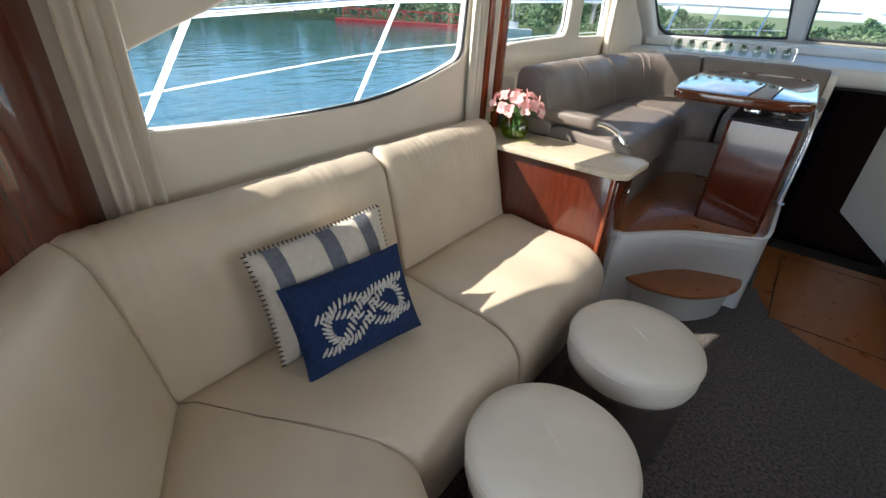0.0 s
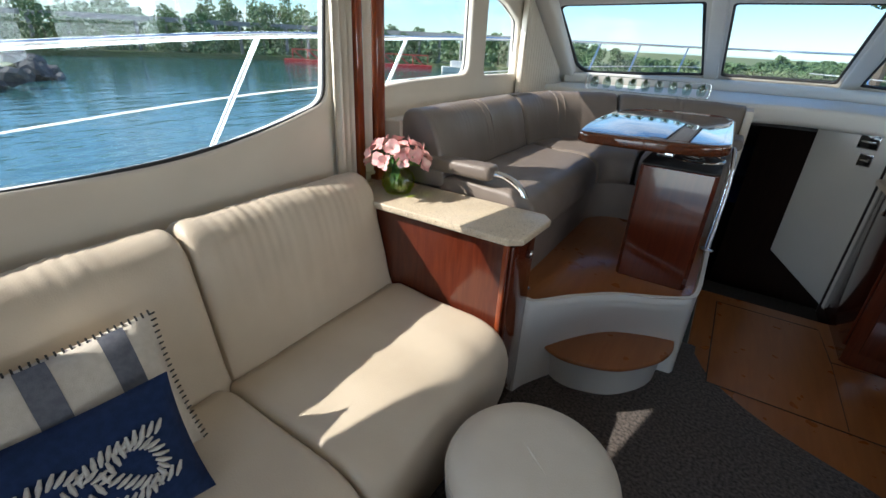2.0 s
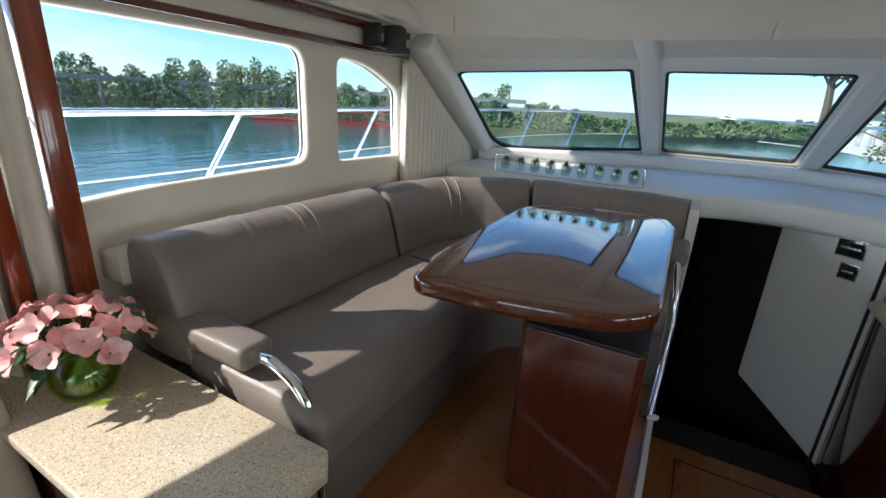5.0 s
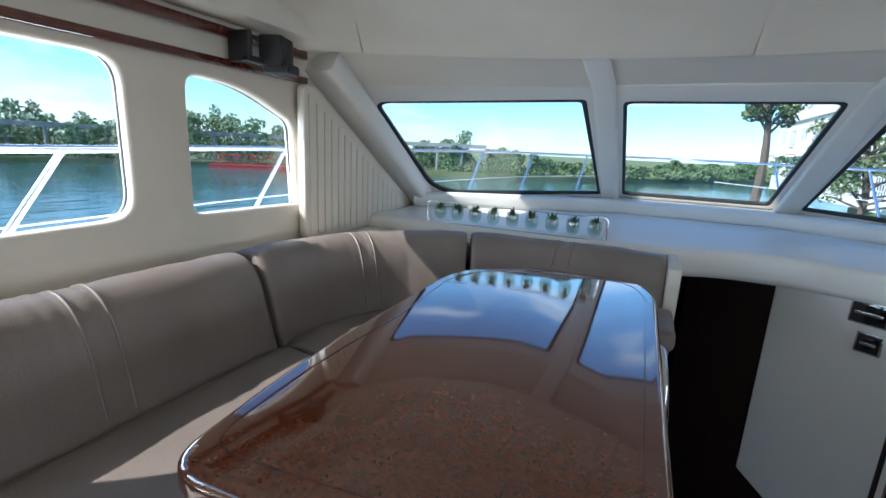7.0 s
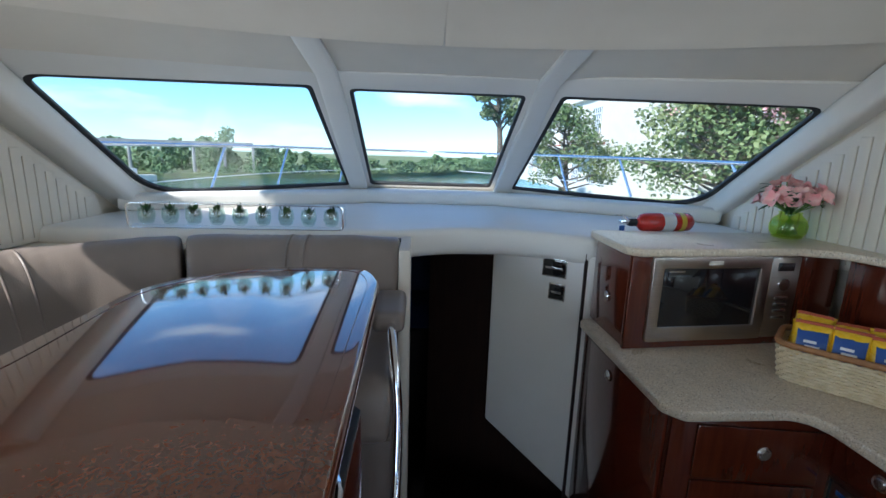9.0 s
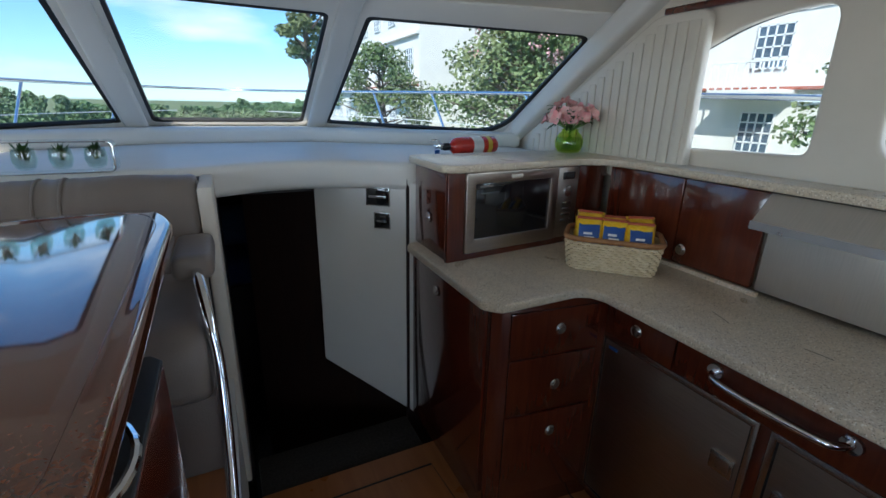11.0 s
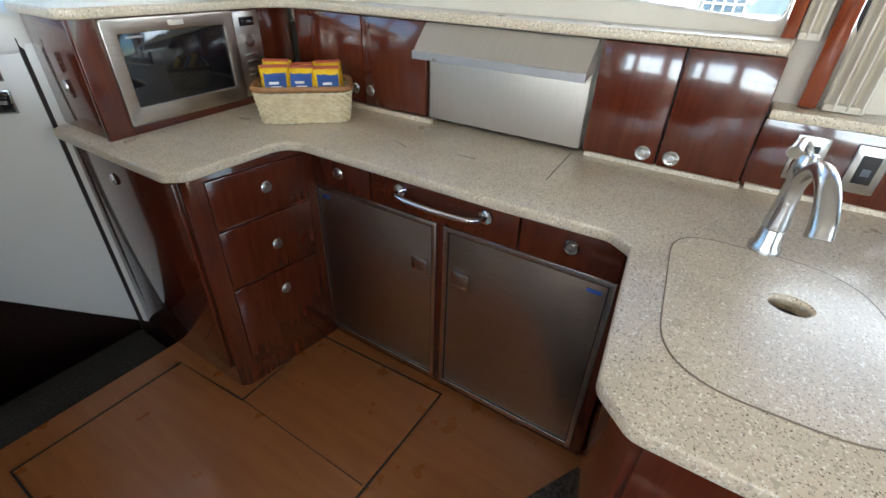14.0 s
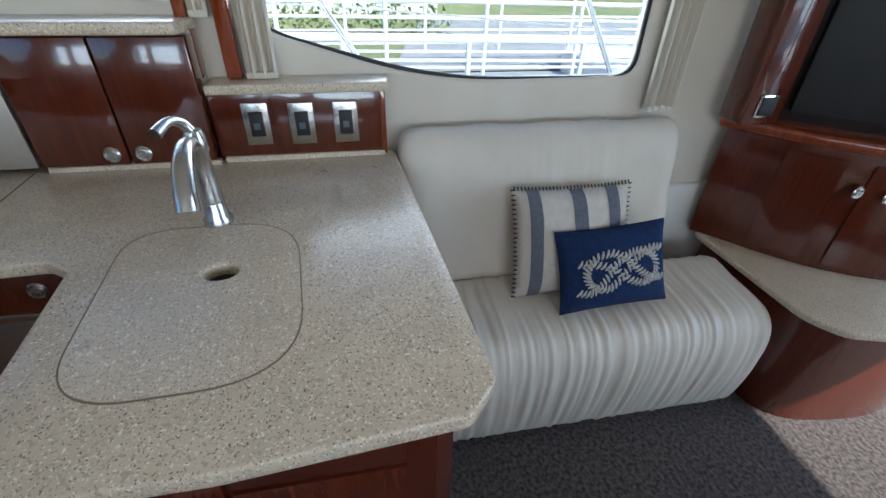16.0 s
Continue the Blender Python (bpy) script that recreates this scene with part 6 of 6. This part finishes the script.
rnd = random.Random(11)
bm = bmesh.new()
trunks = bmesh.new()
line = spread(bank[1:], 3.0)
for i, q in enumerate(line):
    away = q.normalized()
    tallness = 0.42 + 0.58 * min(max((-q.x - 8) / 40, 0), 1)        # the wood thins out to scrub ahead
    for depth in (2.5, 7.5, 14):
        if rnd.random() < 0.08:
            continue
        x, y = q.x + away.x * depth + rnd.uniform(-1.5, 1.5), q.y + away.y * depth + rnd.uniform(-1.5, 1.5)
        swell = 0.85 + 0.6 * noise.noise(Vector((x * 0.045, y * 0.045, 3.0)))
        h = (rnd.uniform(4.3, 6.2) + depth * 0.11) * swell * tallness
        r = rnd.uniform(1.9, 3.0) * (0.5 + 0.5 * tallness)
        z = WZ + 0.5
        tall = depth == 14 and rnd.random() < 0.10
        if tall:
            h *= 1.35
        for k in range(6):
            f = 0.12 + 0.16 * k if not tall else 0.30 + 0.125 * k
            w = r * (0.80 + 0.5 * f - 1.0 * f * f)
            leaf_cloud(bm, rnd, (x + rnd.uniform(-0.6, 0.6), y + rnd.uniform(-0.6, 0.6), z + h * f), (w, w, h * 0.16), 105, 0.21)
        if depth == 2.5:
            for e in range(3):
                leaf_cloud(bm, rnd, (x - away.x * rnd.uniform(0, 2.4), y - away.y * rnd.uniform(0, 2.4), z + 0.35), (1.2, 1.2, 0.55), 34, 0.2)
        tube([(x, y, z - 0.3), (x, y, z + h * 0.8)], [0.13, 0.05], 5, trunks)
tagged(new("woodland", finish("woodland", bm, FOLW, 20)), "dense mixed green woodland along the far bank", "trees", kind="stuff")
tagged(new("woodland_trunks", finish("woodland_trunks", trunks, BARK)), "trunks of the woodland along the far bank", "trees", kind="stuff")

# elevated beamway over the far water
way_ob = thing("elevated_rail", (-57, 38, WZ), "long grey elevated rail beam on slim concrete posts", "railway")
bpts = smooth([(-160, -75), (-96, -27), (-70, 7), (-61, 24), (-54, 36), (-46, 46.5), (-35, 52), (-20, 57)], 5)
part("beam", sweep([(p.x, p.y) for p in bpts], [(-0.25, 1.85), (0.25, 1.85), (0.25, 2.35), (-0.25, 2.35)], 0, 3), CONC, way_ob)
for q in spread([(p.x, p.y) for p in bpts], 11):
    part("post", tube([(q.x, q.y, WZ - 0.4), (q.x, q.y, 1.85)], [0.22, 0.18], 8), CONC, way_ob)

# red work barges far off
barge = thing("red_barge", (-40, 42, WZ), "red steel work barge moored by the far bank", "barge")
for k in range(9):
    x, y = -46.5 + k * 1.5, 37.5 + k * 1.0
    part("frame_bay", tube([(x, y, WZ), (x, y, WZ + 1.5), (x + 1.5, y + 1.0, WZ + 1.5), (x + 1.5, y + 1.0, WZ), (x, y, WZ + 1.5)], 0.08, 5), REDM, barge)
part("hull", sweep([(-47.2, 37), (-32.6, 46.8)], [(-0.8, WZ - 0.1), (0.8, WZ - 0.1), (0.8, WZ + 0.4), (-0.8, WZ + 0.4)], 0, 3), REDM, barge)
boat = thing("moored_boat", (-28, 46, WZ), "small white boat moored by the far bank", "boat")
part("hull", sweep([(-30, 45), (-26.5, 47.5)], [(-0.6, WZ - 0.1), (0.6, WZ - 0.1), (0.8, WZ + 0.55), (-0.8, WZ + 0.55)], 0.2, 0.6), SHELL, boat)
part("cabin", sweep([(-29.2, 45.6), (-27.8, 46.6)], [(-0.5, WZ + 0.5), (0.5, WZ + 0.5), (0.4, WZ + 1.2), (-0.4, WZ + 1.2)], 0.1, 0.6), SHELL, boat)

# rocky point with grass
structure("ground_point", prism([(-34.5, 3.5), (-33, 6.2), (-37, 8.6), (-45, 10), (-52, 9), (-72, -4), (-90, -40), (-60, -40), (-41, -8)], WZ - 0.5, WZ + 0.75, 0), GRASS,
          "grassy point running into the lake", "ground")
rocks = thing("rock_bank", (-40, 2, WZ), "bank of tumbled grey rocks round the grassy point", "rocks")
shape = []
for s in range(4):
    b = bmesh.new()
    bmesh.ops.create_icosphere(b, subdivisions=2, radius=0.5)
    for v in b.verts:
        v.co *= 0.8 + 0.55 * noise.noise(v.co * 2.2 + Vector((s * 7, 0, 0)))
        v.co.z *= 0.7
    shape.append(finish("rock", b, STONE, 20))
rnd = random.Random(5)
rl = spread([(-52, 9.6), (-45, 10.6), (-37, 9.2), (-32.5, 6.3), (-34, 3), (-40.5, -8.5), (-55, -34)], 0.55)
for i in range(260):
    q = rl[rnd.randrange(len(rl))]
    o = new("rock", shape[i % 4])
    o.parent = rocks
    o.location = (q.x + rnd.uniform(-1.3, 1.3) + 40, q.y + rnd.uniform(-1.3, 1.3) - 2, rnd.uniform(-0.1, 0.75))
    o.rotation_euler = (rnd.uniform(0, 6), rnd.uniform(0, 6), rnd.uniform(0, 6))
    sc = rnd.uniform(0.7, 1.8)
    o.scale = (sc, sc, sc)


# ---- deck and rails ----
def deck_rail(s):
    r = thing("deck_rail", (MID + s * 2.0, 1.0, 0.7), "polished steel deck rail on raked stanchions", "rail", "deck rails")
    top = [(1.98, -4.0, 1.25), (2.06, -1.8, 1.375), (2.09, -0.4, 1.465), (2.09, 0.7, 1.485), (2.05, 1.7, 1.51), (1.90, 3.0, 1.53), (1.60, 4.4, 1.55), (1.10, 5.7, 1.56), (0.45, 6.6, 1.57), (0.0, 6.85, 1.57)]
    pts = [(MID + s * x, y, z) for x, y, z in top]
    part("top_rail", tube(smooth(pts, 6), 0.014, 10), CHROME, r)
    mid = [(MID + s * (x + 0.07), y - 0.12, z - 0.26) for x, y, z in top[:-1]]
    part("lower_wire", tube(smooth(mid, 6), 0.004, 6), PAINT, r, "thin white lower line")
    for y in (-2.75, -1.58, -0.33, 0.68, 1.75, 2.85, 3.9, 4.9, 5.9):
        line = smooth(pts, 6)
        q = min(line, key=lambda v: abs(v.y - y))
        f = Vector((q.x + s * 0.05, q.y - 0.42, 0.80 + 0.045 * q.y))
        part("stanchion", tube([f, tuple(q)], 0.011, 10), CHROME, r)
    return r


deck_rail(-1)
deck_rail(1)
deck_pts = [(1.51 + 0.0, -4.5), (2.12, -4.5), (2.16, -0.4), (2.14, 1.2), (1.97, 3.0), (1.68, 4.4), (1.18, 5.8), (0.5, 6.75), (0.0, 7.0)]
for s, nm in ((-1, "deck_port"), (1, "deck_starboard")):
    ring = [(MID + s * x, y) for x, y in deck_pts] + [(MID, 5.5), (MID + s * 0.58, 5.4), (MID + s * 1.15, 4.0), (MID + s * 1.46, 2.3)]
    structure(nm, prism(ring, 0.2, 0.68, 0.02), GEL, "white moulded side deck", "deck")
structure("foredeck", prism([(MID + s * x, y) for s, x, y in ((-1, 1.5, 2.3), (-1, 1.2, 4.0), (-1, 0.6, 5.6), (1, 0.6, 5.6), (1, 1.2, 4.0), (1, 1.5, 2.3), (1, 0.6, 3.1), (-1, 0.6, 3.1))], 1.06, 1.155, 0.02, 3), GEL, "white moulded foredeck", "deck")
structure("cockpit_floor", box(-1.6, -6.0, -0.1, 1.8, -4.55, -0.02, 0.01), GEL, "white cockpit floor", "deck")

# ---- dock, hotel and trees to starboard ----
structure("dock", box(3.2, -20, -1.5, 5.2, 16, -0.95, 0.05), CONC, "grey floating dock beside the boat", "dock")


def ramp_rail(x, y0, y1, z0, z1, n):
    r = thing("ramp_railing", (x, y0, z0), "white painted ramp railing with horizontal bars", "railing", "ramp railings")
    for k in range(n + 1):
        t = k / n
        y, z = y0 + (y1 - y0) * t, z0 + (z1 - z0) * t
        part("post", tube([(x, y, z), (x, y, z + 1.08)], 0.035, 8), PAINT, r)
    for h in (0.12, 0.36, 0.60, 0.84, 1.08):
        part("bar", tube([(x, y0, z0 + h), (x, y1, z1 + h)], 0.022 if h < 1 else 0.034, 8), PAINT, r)
    return r


ramp_rail(6.2, -13, 1.0, -0.75, -0.55, 9)
ramp_rail(7.9, -14, 2.0, -0.45, -0.25, 10)
ramp_rail(9.9, -16, 2.5, -0.25, -0.25, 12)
structure("ramp", prism([(6.1, -14), (10.1, -16), (10.1, 2.5), (6.1, 1.0)], -1.2, -0.74, 0.02), CONC, "pale concrete ramp up from the dock", "ramp")


def building(x, y0, y1, depth, z0, storeys, sh, bay):
    b = thing("hotel", (x, (y0 + y1) / 2, z0), "white wooden hotel with many small-paned windows and a red roof", "building", "hotel wings")
    top = z0 + storeys * sh
    part("wall", box(x, y0, z0, x + depth, y1, top, 0), SHELL, b)
    bm = bmesh.new()
    e = 0.8
    v = [bm.verts.new(q) for q in ((x - e, y0 - e, top), (x + depth + e, y0 - e, top), (x + depth + e, y1 + e, top), (x - e, y1 + e, top),
                                   (x + depth / 2, y0 + 2, top + 3.6), (x + depth / 2, y1 - 2, top + 3.6))]
    for f in ((0, 3, 5, 4), (1, 4, 5, 2), (0, 4, 1), (3, 2, 5), (0, 1, 2, 3)):
        bm.faces.new([v[i] for i in f])
    part("roof", bm, ROOF, b, "red tiled roof")
    nb = int((y1 - y0) / bay)
    for s in range(storeys):
        for k in range(nb):
            yc, zc = y0 + bay * (k + 0.5), z0 + s * sh + 1.55
            w = part("window", box(x - 0.06, yc - 0.62, zc - 0.75, x + 0.02, yc + 0.62, zc + 0.75, 0.02, 1), WING, b, "blue-grey window")
            bm = bmesh.new()
            for u in (-0.62, -0.31, 0.0, 0.31, 0.62):
                box(x - 0.09, yc + u - 0.03, zc - 0.78, x - 0.05, yc + u + 0.03, zc + 0.78, 0, 1, bm)
            for u in (-0.75, -0.38, 0.0, 0.38, 0.75):
                box(x - 0.09, yc - 0.65, zc + u - 0.03, x - 0.05, yc + 0.65, zc + u + 0.03, 0, 1, bm)
            part("glazing_bars", bm, PAINT, w)
        part("band", box(x - 0.25, y0, z0 + (s + 1) * sh - 0.22, x, y1, z0 + (s + 1) * sh, 0.02), SHELL, b, "white moulded band")
        if s == 0:
            part("coping", box(x - 0.55, y0, z0 + sh + 0.001, x - 0.02, y1, z0 + sh + 0.12, 0.03), ROOF, b, "red tiled coping")
    for k in range(0, nb, 2):
        yc = y0 + bay * (k + 0.5)
        g = part("balcony", box(x - 1.5, yc - 1.3, z0 + sh - 0.15, x, yc + 1.3, z0 + sh, 0.02), SHELL, b)
        bm = bmesh.new()
        for u in range(9):
            box(x - 1.5, yc - 1.3 + u * 0.32, z0 + sh, x - 1.45, yc - 1.25 + u * 0.32, z0 + sh + 0.95, 0, 1, bm)
        box(x - 1.52, yc - 1.32, z0 + sh + 0.92, x - 1.42, yc + 1.32, z0 + sh + 1.0, 0, 1, bm)
        part("balustrade", bm, PAINT, g)
    return b


building(19.0, -4, 18, 14, -0.9, 3, 3.1, 3.3)
building(34.0, -40, -8, 14, -0.7, 3, 3.2, 3.4)
building(11.5, 27, 56, 16, -0.7, 4, 3.2, 3.2)


def tree(at, h, spread_r, seed, clumps, leaf, dense=150, pine=False, bloom=0):
    rnd = random.Random(seed)
    x, y, z = at
    t = thing("tree", at, "tall thin pine with open tufts" if pine else "broad leafy tree with a loose green crown", "tree", "shore trees")
    trunk = [(x, y, z - 0.2), (x + 0.1, y, z + h * 0.3), (x - 0.1, y + 0.15, z + h * 0.65), (x, y, z + h * 0.95)]
    bm = tube(smooth(trunk, 4), [0.028 * h * (1 - 0.85 * k / 12) for k in range(13)], 8)
    fol = bmesh.new()
    for k in range(clumps):
        a = k * 2.4 + rnd.random()
        f = (0.55 + 0.42 * k / clumps) if pine else (0.30 + 0.62 * k / clumps)
        rr = spread_r * (1.05 - f) * 1.3 if not pine else spread_r * rnd.uniform(0.4, 1.0) * (1.25 - f)
        rr *= rnd.uniform(0.45, 1.4)
        c = Vector((x + math.cos(a) * rr, y + math.sin(a) * rr, z + h * f + rnd.uniform(-0.3, 0.3)))
        tube([(x, y, z + h * (f - 0.12)), tuple(c)], [0.010 * h, 0.003 * h], 5, bm)
        s = spread_r * (0.27 if not pine else 0.24)
        leaf_cloud(fol, rnd, c, (s * rnd.uniform(0.8, 1.2), s * rnd.uniform(0.8, 1.2), s * rnd.uniform(0.5, 0.8)), dense, leaf, 0.3)
    part("trunk", bm, BARK, t)
    part("crown", fol, FOL, t, "loose green crown", angle=20)
    if bloom:
        bl = bmesh.new()
        for k in range(bloom):
            a, f = rnd.uniform(0, 6.28), rnd.uniform(0.45, 0.98)
            rr = spread_r * (1.12 - f) * 1.35
            leaf_cloud(bl, rnd, (x + math.cos(a) * rr, y + math.sin(a) * rr, z + h * f), (0.22, 0.22, 0.18), 16, 0.05)
        part("blossom", bl, BLOOM, t, "pale pink blossom", angle=20)
    return t


tree((9.3, 13.0, -0.7), 6.0, 3.0, 1, 52, 0.075, 190, bloom=34)
tree((12.0, 14.0, -0.7), 6.6, 3.1, 2, 52, 0.075, 190, bloom=34)
tree((6.6, 19.5, -0.7), 4.8, 2.2, 3, 34, 0.075, 170)
tree((4.4, 24.0, -0.7), 8.2, 2.3, 4, 20, 0.10, 200, True)
tree((12.8, 4.6, -0.7), 5.0, 1.9, 5, 24, 0.07, 110)
tree((15.5, 22.0, -0.7), 7.0, 2.8, 7, 20, 0.11, 260)

hedge = bmesh.new()
rnd = random.Random(9)
for k in range(20):
    leaf_cloud(hedge, rnd, (14.6 + rnd.uniform(-0.3, 0.3), -3 + k * 0.95, -0.4), (0.7, 0.75, 0.6), 170, 0.09)
tagged(new("hedge", finish("hedge", hedge, FOL, 20)), "clipped green hedge along the bank", "hedge", kind="stuff")

post = thing("street_lamp", (11.0, 3.6, -0.7), "dark cast-iron street lamp on the bank", "street lamp")
part("base", lathe([(0.24, 0.0), (0.24, 0.25), (0.17, 0.35), (0.15, 0.8), (0.10, 0.9), (0.08, 1.0)], (11.0, 3.6, -0.7), 16), BLACK, post)
part("pole", lathe([(0.08, 1.0), (0.055, 3.2), (0.09, 3.25), (0.05, 3.35)], (11.0, 3.6, -0.7), 14), BLACK, post)
part("lantern", lathe([(0.06, 3.35), (0.17, 3.5), (0.20, 3.9), (0.08, 4.1), (0.02, 4.3)], (11.0, 3.6, -0.7), 12), SHELL, post)

# unseen overhang and door posts, added to bound and break the sun patch
structure("sun_limit_roof", box(-1.9, -3.75, 2.10, 2.1, -3.2, 2.2, 0.02), GEL, "unseen white overhang added to limit the sun through the aft door", "roof")
for x in (-1.02, 0.28, 1.17):
    structure("door_post", box(x - 0.03, -3.39, 0.0, x + 0.03, -3.35, 1.97, 0.005), NICKEL, "unseen steel door post added to break up the sun", "post")

structure("promenade", prism([(10.2, -30), (18.5, -30), (18.5, -3.2), (10.2, -1.5)], -0.75, -0.66, 0.02), CONC, "pale concrete promenade above the dock", "pavement")
yacht = thing("moored_boat", (7.2, -9.0, WZ), "white motor boat with a blue stripe moored at the dock", "boat")
part("hull", sweep([(9.0, -16), (9.0, -5.2)], [(-1.1, WZ - 0.2), (1.1, WZ - 0.2), (1.5, -0.25), (-1.5, -0.25)], 0.5, 0.8), SHELL, yacht)
part("stripe", box(7.42, -15.4, -0.72, 7.47, -5.8, -0.42, 0.01), mat("blue hull stripe", (0.05, 0.13, 0.30), rough=0.3), yacht, "blue hull stripe")
part("cabin", sweep([(9.0, -13.5), (9.0, -7.4)], [(-1.0, -0.3), (1.0, -0.3), (0.8, 0.55), (-0.8, 0.55)], 0.3, 0.8), SHELL, yacht)
part("cabin_window", box(8.0, -12.8, -0.1, 8.12, -8.2, 0.32, 0.02), WING, yacht)
